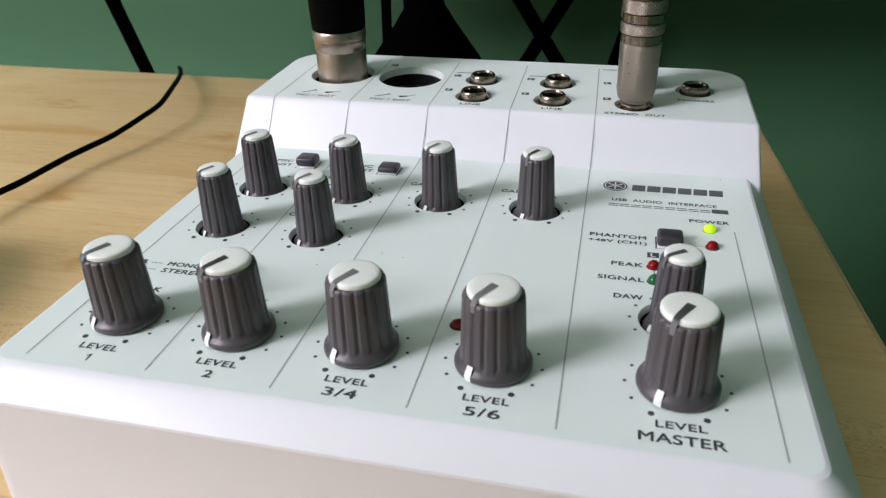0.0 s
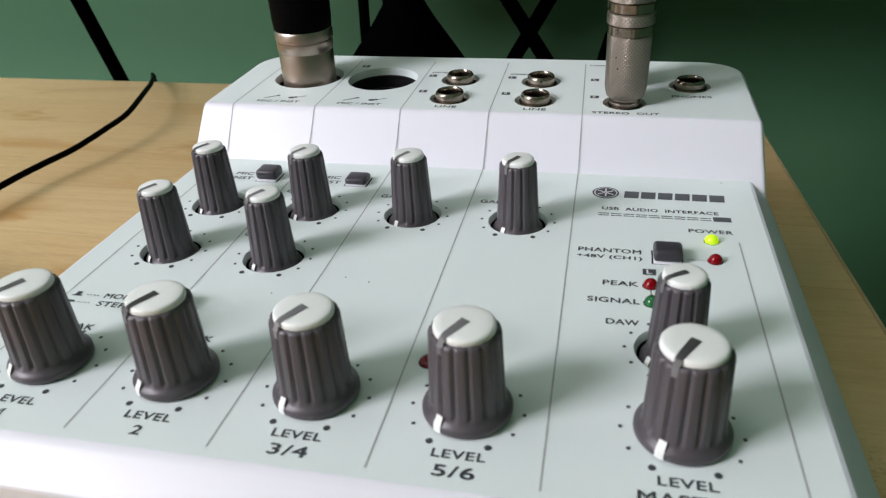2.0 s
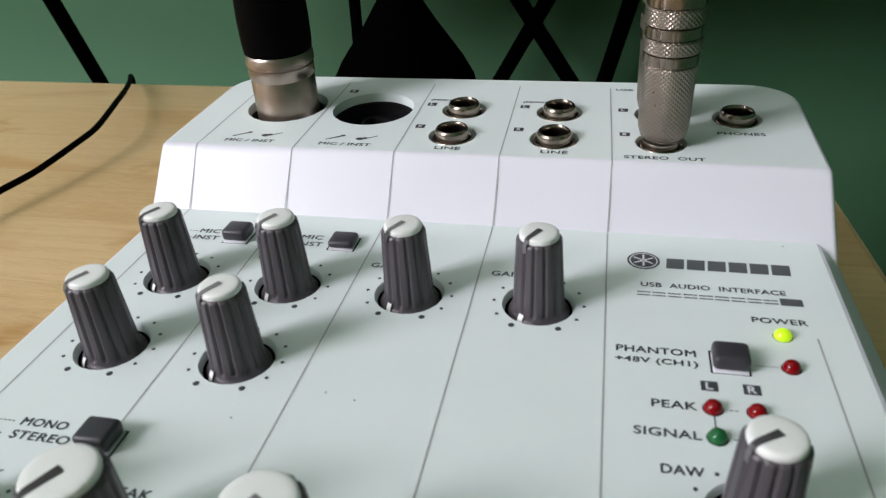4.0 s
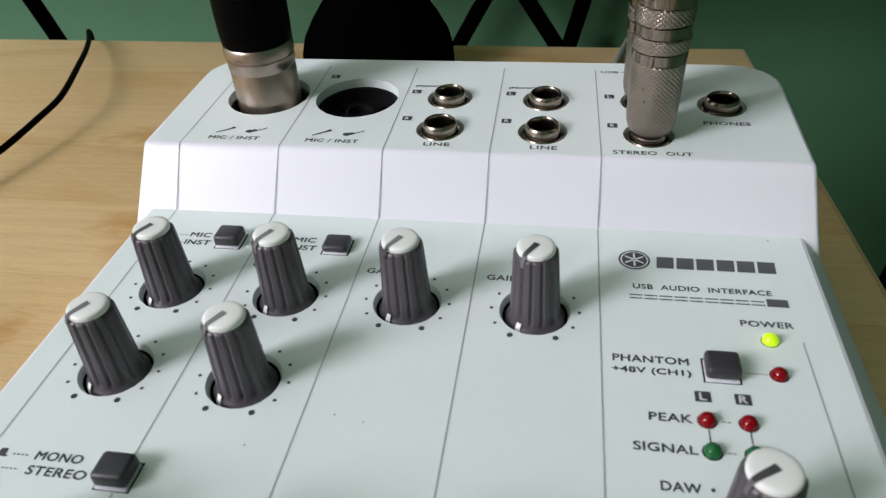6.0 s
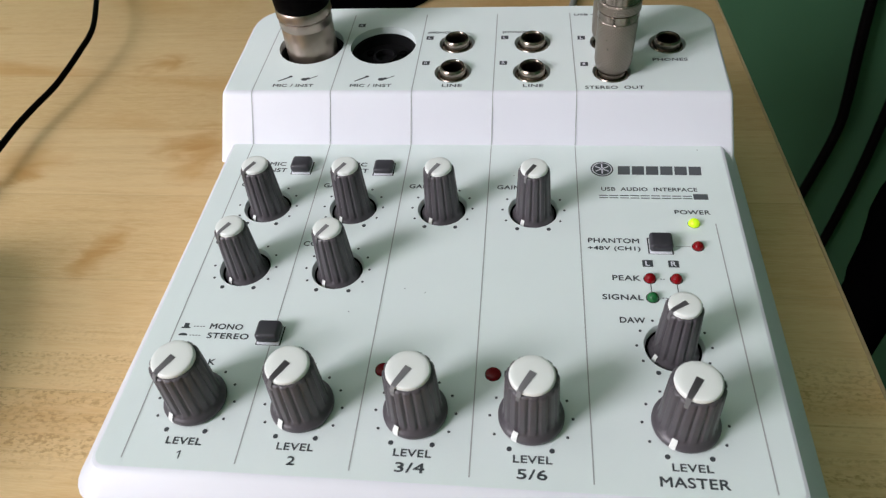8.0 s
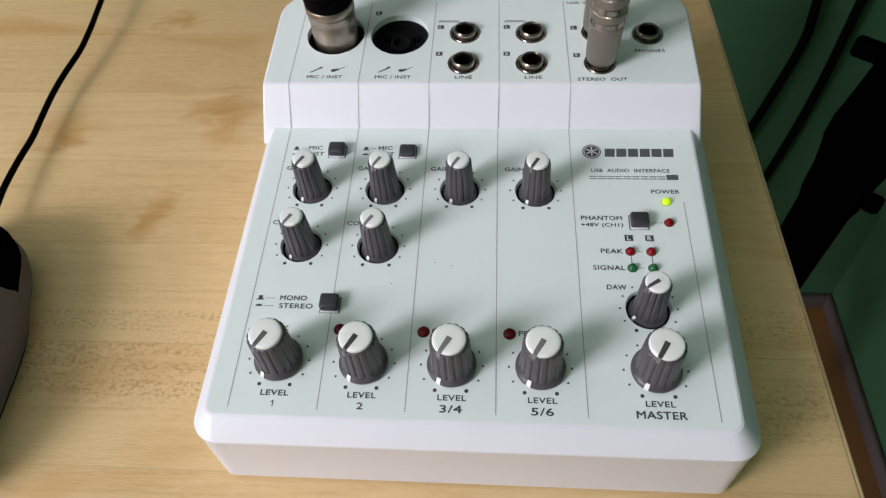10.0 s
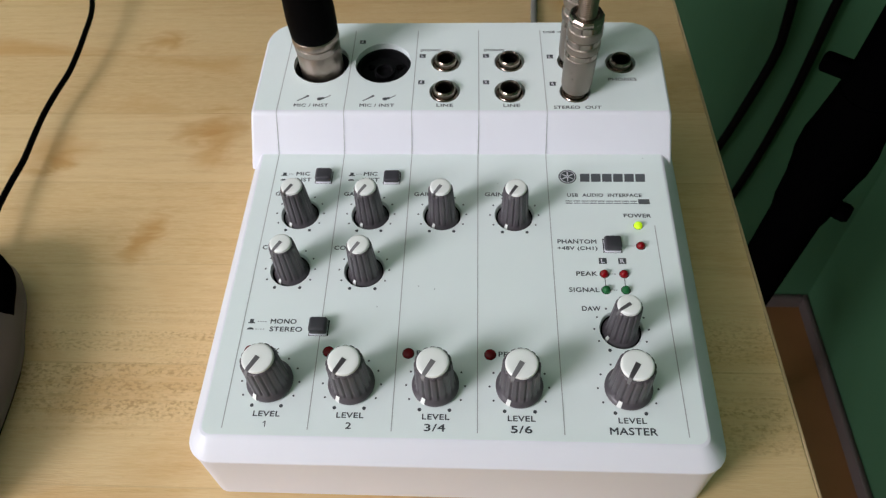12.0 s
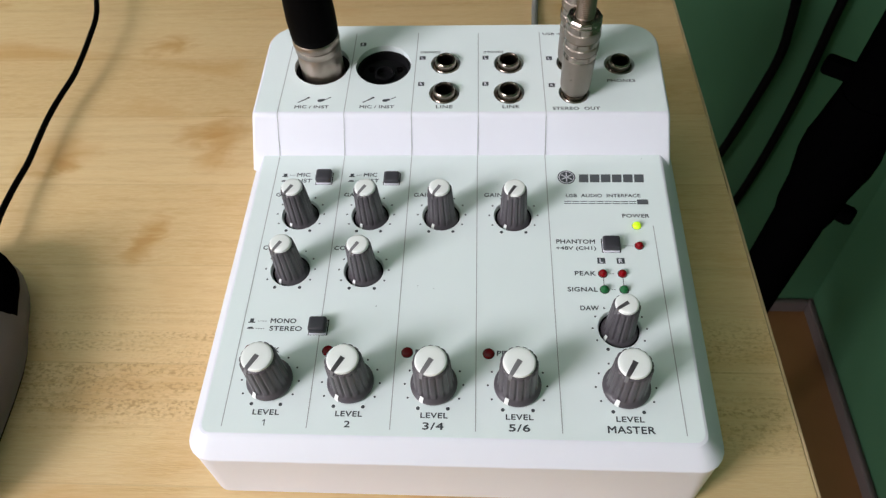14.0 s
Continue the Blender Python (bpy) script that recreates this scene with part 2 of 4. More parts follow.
def box(x0, x1, y0, y1, z0, z1, bev=0.0, seg=2):
    bm = bmesh.new()
    bmesh.ops.create_cube(bm, size=1.0)
    bmesh.ops.transform(bm, matrix=Matrix.Translation(((x0 + x1) / 2, (y0 + y1) / 2, (z0 + z1) / 2)) @ Matrix.Diagonal((x1 - x0, y1 - y0, z1 - z0, 1)), verts=bm.verts)
    if bev:
        bmesh.ops.bevel(bm, geom=bm.edges[:], offset=bev, segments=seg, profile=0.5, affect="EDGES")
    return bm


def loft(loops, cap_bottom=True, cap_top=True):
    bm = bmesh.new()
    rings = [[bm.verts.new(p) for p in lp] for lp in loops]
    k = len(rings[0])
    for a, b in zip(rings, rings[1:]):
        for i in range(k):
            j = (i + 1) % k
            bm.faces.new((a[i], a[j], b[j], b[i]))
    if cap_bottom:
        bm.faces.new(list(reversed(rings[0])))
    if cap_top:
        bm.faces.new(rings[-1])
    return bm


def smooth_points(points, per=8):
    """Points on a smooth line through the given points."""
    v = [Vector(p) for p in points]
    v = [2 * v[0] - v[1]] + v + [2 * v[-1] - v[-2]]
    out = []
    for a, b, c, d in zip(v, v[1:], v[2:], v[3:]):
        for k in range(per):
            t = k / per
            out.append(0.5 * ((2 * b) + (c - a) * t + (2 * a - 5 * b + 4 * c - d) * t * t + (3 * b - a - 3 * c + d) * t ** 3))
    out.append(v[-2])
    return out


def tube(points, radius, seg=12, per=8, ends=True):
    """A round tube along a smooth line; radius may be a function of the share along it."""
    pts = smooth_points(points, per) if per > 1 else [Vector(p) for p in points]
    loops = []
    side = None
    for i, p in enumerate(pts):
        d = (pts[min(i + 1, len(pts) - 1)] - pts[max(i - 1, 0)]).normalized()
        if side is None:
            side = d.orthogonal().normalized()
        side = (side - d * side.dot(d)).normalized()
        up = d.cross(side)
        r = radius(i / (len(pts) - 1)) if callable(radius) else radius
        loops.append([p + r * (math.cos(2 * math.pi * k / seg) * side + math.sin(2 * math.pi * k / seg) * up) for k in range(seg)])
    return loft(loops, ends, ends)


def rounded(x0, x1, y0, y1, r_front, r_back, seg=6):
    """A plan outline with rounded corners, counter-clockwise."""
    out = []
    for cx, cy, r, a0 in ((x1 - r_front, y0 + r_front, r_front, -90), (x1 - r_back, y1 - r_back, r_back, 0), (x0 + r_back, y1 - r_back, r_back, 90), (x0 + r_front, y0 + r_front, r_front, 180)):
        for k in range(seg + 1):
            a = radians(a0 + 90 * k / seg)
            out.append((cx + r * math.cos(a), cy + r * math.sin(a)))
    return out


def sheet_with_holes(outline, holes, zf, depth, wall_seg=64):
    """A flat sheet with round holes through it, and the walls of the holes."""
    from mathutils.geometry import delaunay_2d_cdt
    vs = [Vector(p) for p in outline]
    es = [(i, (i + 1) % len(outline)) for i in range(len(outline))]
    rims = []
    for cx, cy, r in holes:
        s = len(vs)
        vs += [Vector((cx + r * math.cos(2 * math.pi * k / wall_seg), cy + r * math.sin(2 * math.pi * k / wall_seg))) for k in range(wall_seg)]
        es += [(s + k, s + (k + 1) % wall_seg) for k in range(wall_seg)]
    res = delaunay_2d_cdt(vs, es, [], 1, 1e-7)
    bm = bmesh.new()
    bv = [bm.verts.new((p.x, p.y, zf(p.y, p.x))) for p in res[0]]
    for f in res[2]:
        c = sum((res[0][i] for i in f), Vector((0, 0))) / len(f)
        if any((c.x - cx) ** 2 + (c.y - cy) ** 2 < (r * 0.99) ** 2 for cx, cy, r in holes):
            continue
        bm.faces.new([bv[i] for i in f])
    for cx, cy, r in holes:
        top, low, mid = [], [], []
        for k in range(wall_seg):
            x, y = cx + r * math.cos(2 * math.pi * k / wall_seg), cy + r * math.sin(2 * math.pi * k / wall_seg)
            top.append(bm.verts.new((x, y, zf(y, x))))
            low.append(bm.verts.new((x, y, zf(y, x) - depth)))
        for k in range(wall_seg):
            j = (k + 1) % wall_seg
            bm.faces.new((top[k], low[k], low[j], top[j]))
    bmesh.ops.remove_doubles(bm, verts=bm.verts[:], dist=2e-6)
    return bm


def text_mesh(words, width, height, shear=0.0):
    """Letters of the built-in font as a flat mesh, fitted to a width and a height, centred."""
    cu = bpy.data.curves.new("letters", "FONT")
    cu.body, cu.size, cu.resolution_u = words, 1.0, 4
    cu.shear = shear
    cu.space_character = 1.06
    tmp = bpy.data.objects.new("letters", cu)
    scene.collection.objects.link(tmp)
    me = bpy.data.meshes.new_from_object(tmp)
    bpy.data.objects.remove(tmp)
    xs = [v.co.x for v in me.vertices]
    ys = [v.co.y for v in me.vertices]
    x0, x1, y0, y1 = min(xs), max(xs), min(ys), max(ys)
    for v in me.vertices:
        v.co = ((v.co.x - (x0 + x1) / 2) * width / (x1 - x0), (v.co.y - (y0 + y1) / 2) * height / (y1 - y0), 0.0)
    # thicken the strokes a little
    bold = 0.034 * height
    bm = bmesh.new()
    for k, (dx, dy) in enumerate(((0, 0), (1, 0.4), (-1, -0.4), (0.4, -1), (-0.4, 1))):
        part_me = me.copy()
        part_me.transform(Matrix.Translation((dx * bold, dy * bold, 3e-6 * k)))
        bm.from_mesh(part_me)
        bpy.data.meshes.remove(part_me)
    bm.to_mesh(me)
    bm.free()
    return me


# ---------------------------------------------------------------- room
FLOOR_Z, CEIL_Z = -0.74, 1.95
X_L, X_R, Y_F, Y_B = -1.95, 0.509, WALL_F, 0.585
T = 0.12


def structure(name, bm, mat, label, cat, smooth=0):
    ob = new(name, finish(bm, name, mat, smooth))
    return tagged(ob, label, cat, kind="structure")


structure("floor", box(X_L - T, X_R + T, Y_F - T, Y_B + T, FLOOR_Z - 0.1, FLOOR_Z), M_FLOOR, "brown wooden floor seen beside the desk", "floor")
structure("ceiling", box(X_L - T, X_R + T, Y_F - T, Y_B + T, CEIL_Z, CEIL_Z + 0.1), M_CEIL, "plain white painted ceiling", "ceiling")
structure("wall_back", box(X_L - T, X_R + T, Y_B, Y_B + T, FLOOR_Z, CEIL_Z), M_WALL, "green painted plaster wall behind the desk", "wall")
structure("wall_right", box(X_R, X_R + T, Y_F - T, Y_B, FLOOR_Z, CEIL_Z), M_WALL, "green painted plaster wall beside the desk", "wall")
structure("wall_left", box(X_L - T, X_L, Y_F - T, Y_B, FLOOR_Z, CEIL_Z), M_BOUNCE, "unseen wall, pale green to bounce more light", "wall")
# the opening from LZ0 to LZ1 is added for the fill lamp
bmw = bmesh.new()
for x0, x1, z0, z1 in ((X_L, WX0, FLOOR_Z, CEIL_Z), (WX1, X_R, FLOOR_Z, CEIL_Z), (WX0, WX1, FLOOR_Z, LZ0), (WX0, WX1, LZ1, WZ0), (WX0, WX1, WZ1, CEIL_Z)):
    b2 = box(x0, x1, Y_F - T, Y_F, z0, z1)
    me2 = bpy.data.meshes.new("tmp")
    b2.to_mesh(me2)
    b2.free()
    bmw.from_mesh(me2)
    bpy.data.meshes.remove(me2)
structure("wall_front", bmw, M_BOUNCE, "unseen wall with a window, pale green to bounce more light", "wall")
bmw = bmesh.new()
fw = 0.05
for x0, x1, z0, z1 in ((WX0, WX0 + fw, WZ0, WZ1), (WX1 - fw, WX1, WZ0, WZ1), (WX0 + fw, WX1 - fw, WZ0, WZ0 + fw), (WX0 + fw, WX1 - fw, WZ1 - fw, WZ1), (WX0, WX0 + fw, LZ0, LZ1), (WX1 - fw, WX1, LZ0, LZ1), (WX0 + fw, WX1 - fw, LZ0, LZ0 + fw), (WX0 + fw, WX1 - fw, LZ1 - fw, LZ1)):
    b2 = box(x0, x1, Y_F - 0.09, Y_F - 0.04, z0, z1, 0.004)
    me2 = bpy.data.meshes.new("tmp")
    b2.to_mesh(me2)
    b2.free()
    bmw.from_mesh(me2)
    bpy.data.meshes.remove(me2)
structure("window_1", bmw, M_FRAME, "white painted window frame, with an added lower frame for fill light", "window")
structure("baseboard_back", box(X_L, X_R - 0.009, Y_B - 0.009, Y_B, FLOOR_Z, FLOOR_Z + 0.026, 0.003), M_SKIRT, "grey painted skirting board along the wall", "baseboard")
structure("baseboard_right", box(X_R - 0.009, X_R, Y_F, Y_B, FLOOR_Z, FLOOR_Z + 0.026, 0.003), M_SKIRT, "grey painted skirting board along the wall", "baseboard")

# ---------------------------------------------------------------- desk
desk = tagged(empty("desk"), "pale maple laminate desk with a straight edge", "desk")
DY1 = 0.377


def slanted(bm):
    """The desk stands a degree askew to the interface: its end runs at a slant."""
    for v in bm.verts:
        if v.co.y > 0:
            v.co.y -= 0.05 * max(v.co.x, -0.5)
        if v.co.x > 0:
            v.co.x -= 0.0155 * v.co.y
    return bm


DX1 = 0.1192
part("desktop", slanted(box(-1.05, DX1 - 0.0012, -0.42, DY1 - 0.0012, -0.025, 0.0, 0.0008)), M_MAPLE, desk)
part("edge_band", slanted(box(DX1 - 0.0012, DX1, -0.42, DY1, -0.0248, -0.0003, 0.0003)), M_EDGE, desk, "maple edge band")
part("edge_band", slanted(box(-1.05, DX1 - 0.0012, DY1 - 0.0012, DY1, -0.0248, -0.0003, 0.0003)), M_EDGE, desk, "maple edge band")
for lx in (-1.0, 0.04):
    for ly in (-0.36, 0.30):
        part("leg", box(lx, lx + 0.04, ly, ly + 0.04, FLOOR_Z, -0.025, 0.003), M_MAPLE, desk)

# unseen rails added under the top; the back one blocks low light
for x0, x1, y0, y1 in ((-0.96, 0.04, 0.312, 0.330), (-0.96, 0.04, -0.350, -0.332), (-0.99, -0.972, -0.32, 0.30), (0.052, 0.070, -0.32, 0.30)):
    part("shade_rail", box(x0, x1, y0, y1, -0.100, -0.025, 0.001), M_MAPLE, desk)

# ---------------------------------------------------------------- audio interface
PT, TT, TX = 0.0745, 0.098, -0.006
P_TILT, T_TILT = math.degrees(math.atan(PT)), math.degrees(math.atan(TT))


def pz(y, x=0.0):
    return 0.0331 + PT * (y - 0.0045)


def tz(y, x=0.0):
    return 0.0553 + TT * (y - 0.1227) + TX * (x + 0.02)


def on_panel(x, y, h=0.0, turn=0.0):
    return pose(x, y, pz(y), P_TILT, 0, 0) @ pose(0, 0, h, 0, 0, turn)


def on_top(x, y, h=0.0, turn=0.0):
    return pose(x, y, tz(y, x), T_TILT, math.degrees(math.atan(-TX)), 0) @ pose(0, 0, h, 0, 0, turn)


device = tagged(empty("audio_interface"), "white plastic desktop audio interface with grey knobs", "audio interface")


def level(x0, x1, y0, y1, rf, rb, zf):
    return [(x, y, zf(y)) for x, y in rounded(x0, x1, y0, y1, rf, rb)]


YB = 0.1725
body = loft([
    level(-0.0780, 0.0786, -0.0027, YB - 0.004, 0.0040, 0.006, lambda y: 0.0003),
    level(-0.0788, 0.0794, -0.0036, YB - 0.003, 0.0046, 0.008, lambda y: 0.0014),
    level(-0.0808, 0.0817, -0.0042, YB, 0.0080, 0.0112, lambda y: 0.0266 + 0.055 * max(y, 0)),
    level(-0.0812, 0.0821, -0.0044, YB, 0.0082, 0.0112, lambda y: 0.0273 + 0.056 * max(y, 0)),
    level(-0.0812, 0.0821, -0.0043, YB, 0.0080, 0.0112, lambda y: 0.0279 + 0.057 * max(y, 0)),
    level(-0.0808, 0.0818, -0.0039, YB, 0.0076, 0.0112, lambda y: 0.0284 + 0.058 * max(y, 0)),
    level(-0.0776, 0.0772, 0.0009, YB - 0.002, 0.0042, 0.0112, lambda y: pz(y) - 0.0008),
    level(-0.0771, 0.0767, 0.0016, YB - 0.003, 0.0037, 0.0112, lambda y: pz(y) - 0.00025),
    level(-0.0764, 0.0759, 0.0025, YB - 0.004, 0.0032, 0.0112, lambda y: pz(y)),
], True, False)
housing = part("lower_housing", body, M_WHITE, device, smooth=22)

KNOBS_SMALL = [("gain_knob", -0.0576, 0.0861), ("gain_knob", -0.0317, 0.0860), ("gain_knob", -0.0056, 0.0860), ("gain_knob", 0.0204, 0.0858), ("compressor_knob", -0.0576, 0.0620), ("compressor_knob", -0.0317, 0.0619), ("daw_knob", 0.0541, 0.0401)]
KNOBS_LEVEL = [(-0.0574, 0.0199), (-0.0315, 0.0196), (-0.0052, 0.0195), (0.0208, 0.0195), (0.0541, 0.0196)]
HOLE = 0.0071
panel = part("control_panel", sheet_with_holes(rounded(-0.0764, 0.0759, 0.0025, 0.1170, 0.0032, 0.0005), [(x, y, HOLE) for _, x, y in KNOBS_SMALL], pz, 0.006), M_PANEL, device, smooth=0)
# near-black filler painted as the shade below the knob openings
part("inner_shade_box", box(-0.074, 0.074, 0.006, 0.116, 0.010, 0.0270), M_HOLE, device, "black box standing in for shade inside the knob openings", smooth=0)

# raised connector section
S0, S1 = 0.1146, 0.1227
XL, XR = -0.0797, 0.0788


def shelf_level(k, grow, zf, rb=0.0112):
    """k: 0 at the foot of the step, 1 at its top."""
    return [(x, y, zf(y, x)) for x, y in rounded(XL - 0.0014 * (1 - k) - grow, XR + 0.0014 * (1 - k) + grow, S0 + (S1 - S0) * k - grow, YB, 0.0012, rb)]


rear = loft([
    shelf_level(-0.35, 0, lambda y, x: pz(y) - 0.0050),
    shelf_level(0.0, 0, lambda y, x: pz(y) - 0.0002),
    shelf_level(0.90, 0, lambda y, x: tz(y, x) - 0.0016),
    shelf_level(0.965, -0.0001, lambda y, x: tz(y, x) - 0.0006),
    shelf_level(1.0, -0.0005, lambda y, x: tz(y, x) - 0.0001),
    shelf_level(1.03, -0.0010, lambda y, x: tz(y, x)),
], True, False)
part("connector_housing", rear, M_WHITE, device, smooth=40)
XLRS = [(-0.0557, 0.1493), (-0.0309, 0.1493)]
JACKS = [(-0.0060, 0.1500), (-0.0060, 0.1338), (0.0190, 0.1500), (0.0190, 0.1338), (0.0436, 0.1502), (0.0438, 0.1338), (0.0622, 0.1492)]
holes = [(x, y, 0.0111) for x, y in XLRS] + [(x, y, 0.0059) for x, y in JACKS]
top_outline = [(x, y) for x, y, z in shelf_level(1.03, -0.0010, tz)]
part("connector_panel", sheet_with_holes(top_outline, holes, tz, 0.0045), M_PANEL, device, smooth=0)
# the same black filler, as shade below the sockets
part("inner_shade_box", box(-0.074, 0.074, 0.127, 0.166, 0.038, 0.0505), M_HOLE, device, "black box standing in for shade inside the sockets", smooth=0)

# printed lines between the channels
LINES = [(-0.0700, -0.0702, -0.0698, -0.0692), (-0.0436, -0.0446, -0.0440, -0.0435), (-0.0180, -0.0184, -0.0181, -0.0179), (0.0080, 0.0070, 0.0073, 0.0067), (0.0340, 0.0328, 0.0328, 0.0315)]


def strip(points, width, zf, lift, name, mat, parent):
    """A thin printed line along points (x, y) on a sloping face."""
    bm = bmesh.new()
    rows = []
    for i, (x, y) in enumerate(points):
        a = Vector(points[max(i - 1, 0)])
        b = Vector(points[min(i + 1, len(points) - 1)])
        d = (b - a).normalized()
        nx, ny = -d.y * width / 2, d.x * width / 2
        rows.append([bm.verts.new((x + s * nx, y + s * ny, zf(y + s * ny, x) + lift)) for s in (-1, 1)])
    for a, b in zip(rows, rows[1:]):
        bm.faces.new((a[0], a[1], b[1], b[0]))
    return part(name, bm, mat, parent, smooth=0)


for xf, x, xt, xr in LINES:
    strip([(xf, 0.0045), (x, S0 - 0.0003)], 0.00030, pz, 0.00005, "printed_line", M_LINE, device)
    bm = bmesh.new()
    rows = []
    run = S1 - S0
    for k, y, z in ((0.0, S0, pz(S0)), (0.9, S0 + 0.9 * run, tz(S1, xt) - 0.0018), (0.96, S0 + 0.965 * run + 0.0001, tz(S1, xt) - 0.0006), (1.0, S1 + 0.0005, tz(S1, xt) - 0.00004), (1.0, S1 + 0.0013, tz(S1 + 0.0013, xt))):
        xx = x + (xt - x) * k
        rows.append([bm.verts.new((xx + e * 0.00012, y - 0.00010, z + 0.00006)) for e in (-1, 1)])
    for a, b in zip(rows, rows[1:]):
        bm.faces.new((a[0], a[1], b[1], b[0]))
    part("printed_line", bm, M_LINE, device, smooth=0)
    strip([(xt, S1 + 0.0012), (xr, 0.1678)], 0.00030, tz, 0.00005, "printed_line", M_LINE, device)
strip([(0.0705, 0.0045), (0.0697, 0.0815)], 0.00032, pz, 0.00005, "printed_line", M_LINE, device)


# ---- knobs
def fluted(profile, flutes, depth, per=8):
    """profile: (radius, height, share of flute depth). Grooves between broad ribs."""
    bm = bmesh.new()
    seg = flutes * per
    rings = []
    for r, z, k in profile:
        ring = []
        for i in range(seg):
            ph = (i % per) / per
            g = max(0.0, 1 - abs(ph - 0.5) / 0.22)
            rr = r - depth * k * g ** 0.7
            a = 2 * math.pi * (i + per / 2) / seg - math.pi / 2
            ring.append(bm.verts.new((rr * math.cos(a), rr * math.sin(a), z)))
        rings.append(ring)
    for a, b in zip(rings, rings[1:]):
        for i in range(seg):
            j = (i + 1) % seg
            bm.faces.new((a[i], a[j], b[j], b[i]))
    bm.faces.new(rings[-1])
    bm.faces.new(list(reversed(rings[0])))
    return bm


def knob_meshes(r_fl, r_low, r_top, h, r_cap, low, flutes):
    grip = finish(fluted([
        (r_fl - 0.0002, low, 0), (r_fl, low + 0.0004, 0), (r_fl, low + 0.0011, 0), (r_fl - 0.0002, low + 0.0015, 0), (r_fl - 0.0006, low + 0.0018, 0), (r_low + 0.0003, low + 0.0021, 0),
        (r_low + 0.0001, low + 0.0025, 0.2), (r_low, low + 0.0029, 1), (r_low - 0.0001, low + 0.005, 1), (r_top, h - 0.0013, 1), (r_top - 0.0001, h - 0.0009, 0.8), (r_top - 0.0005, h - 0.0006, 0.1), (r_cap - 0.0001, h - 0.0005, 0)], flutes, 0.00042), "grip", M_KNOB, 40)
    cap = finish(lathe([(r_cap - 0.0001, h - 0.0008), (r_cap, h - 0.0003), (r_cap - 0.00005, h + 0.0002), (r_cap - 0.0002, h + 0.00042), (r_cap - 0.0005, h + 0.00056), (r_cap * 0.7, h + 0.00063), (0, h + 0.0007)], 40), "cap", M_CAP, 50)
    # pointer: tapered bar lying in the cap, then down the rim
    bm = bmesh.new()
    w0, w1 = r_cap * 0.17, r_cap * 0.09
    pts = [(0.0004, h + 0.00078), (-r_cap * 0.4, h + 0.00074), (-r_cap * 0.85, h + 0.00066), (-r_cap - 0.0001, h + 0.0004), (-r_top - 0.00008, h - 0.0008), (-r_top - 0.0001, h - 0.0022)]
    rows = [[bm.verts.new((s * (w0 + (w1 - w0) * i / 5), y, z)) for s in (-1, 1)] for i, (y, z) in enumerate(pts)]
    for a, b in zip(rows, rows[1:]):
        bm.faces.new((a[0], a[1], b[1], b[0]))
    bmesh.ops.solidify(bm, geom=bm.faces[:], thickness=0.0002)
    pointer = finish(bm, "pointer", M_SLOT, 30)
    bm = bmesh.new()
    rows = []
    for k in range(5):
        a = -math.pi / 2 + radians(-5.5 + 11 * k / 4)
        rows.append([bm.verts.new((rr * math.cos(a), rr * math.sin(a), z)) for rr, z in ((r_fl + 0.00008, low + 0.0002), (r_fl + 0.00008, low + 0.0012), (r_fl - 0.0001, low + 0.00175), (r_low + 0.0007, low + 0.0023), (r_low + 0.0003, low + 0.0030))])
    for a, b in zip(rows, rows[1:]):
        for i in range(4):
            bm.faces.new((a[i], a[i + 1], b[i + 1], b[i]))
    mark = finish(bm, "index_mark", M_CAP, 40)
    return grip, cap, pointer, mark


DOT = finish(lathe([(0.00034, 0.0), (0.00034, 0.00006), (0, 0.00006)], 14), "scale_dot", M_INK, 0)
DOT_BIG = finish(lathe([(0.00058, 0.0), (0.00058, 0.00006), (0, 0.00006)], 18), "scale_dot", M_INK, 0)


def place_knob(name, x, y, meshes, ring, turn=-30):
    grip, cap, pointer, mark = meshes
    k = part(name, grip, None, device, m=on_panel(x, y, 0.0, turn))
    part("cap", cap, None, k, "white cap")
    part("pointer", pointer, None, k, "dark pointer line")
    part("index_mark", mark, None, k, "white index mark")
    for i in range(1, 12):
        a = radians(-90 - 30 * i)
        big = i in (1, 11)
        part("scale_dot", DOT_BIG if big else DOT, None, device, m=on_panel(x + ring * math.cos(a), y + ring * math.sin(a), 0.00002))


SMALL = knob_meshes(0.0060, 0.0050, 0.0043, 0.0157, 0.0037, -0.0026, 14)
LARGE = knob_meshes(0.00735, 0.0062, 0.0057, 0.0168, 0.0049, 0.0003, 16)
WELL = finish(lathe([(0.00712, 0.00003), (0.00702, -0.00008), (0.00660, -0.0012), (0.00655, -0.0014)], 56), "opening_rim", M_PANEL, 30)
# black sleeve below the rim: the gap's shade put into its colour
LINER = finish(lathe([(0.00655, -0.0014), (0.00655, -0.0058)], 56), "opening_shade_liner", M_HOLE, 30)
for name, x, y in KNOBS_SMALL:
    place_knob(name, x, y, SMALL, 0.0087, -57 if name == "daw_knob" else -32)
    part("opening_rim", WELL, None, device, m=on_panel(x, y))
    part("opening_shade_liner", LINER, None, device, "black sleeve standing in for shade in the knob opening", m=on_panel(x, y))
for x, y in KNOBS_LEVEL:
    place_knob("level_knob", x, y, LARGE, 0.0092)


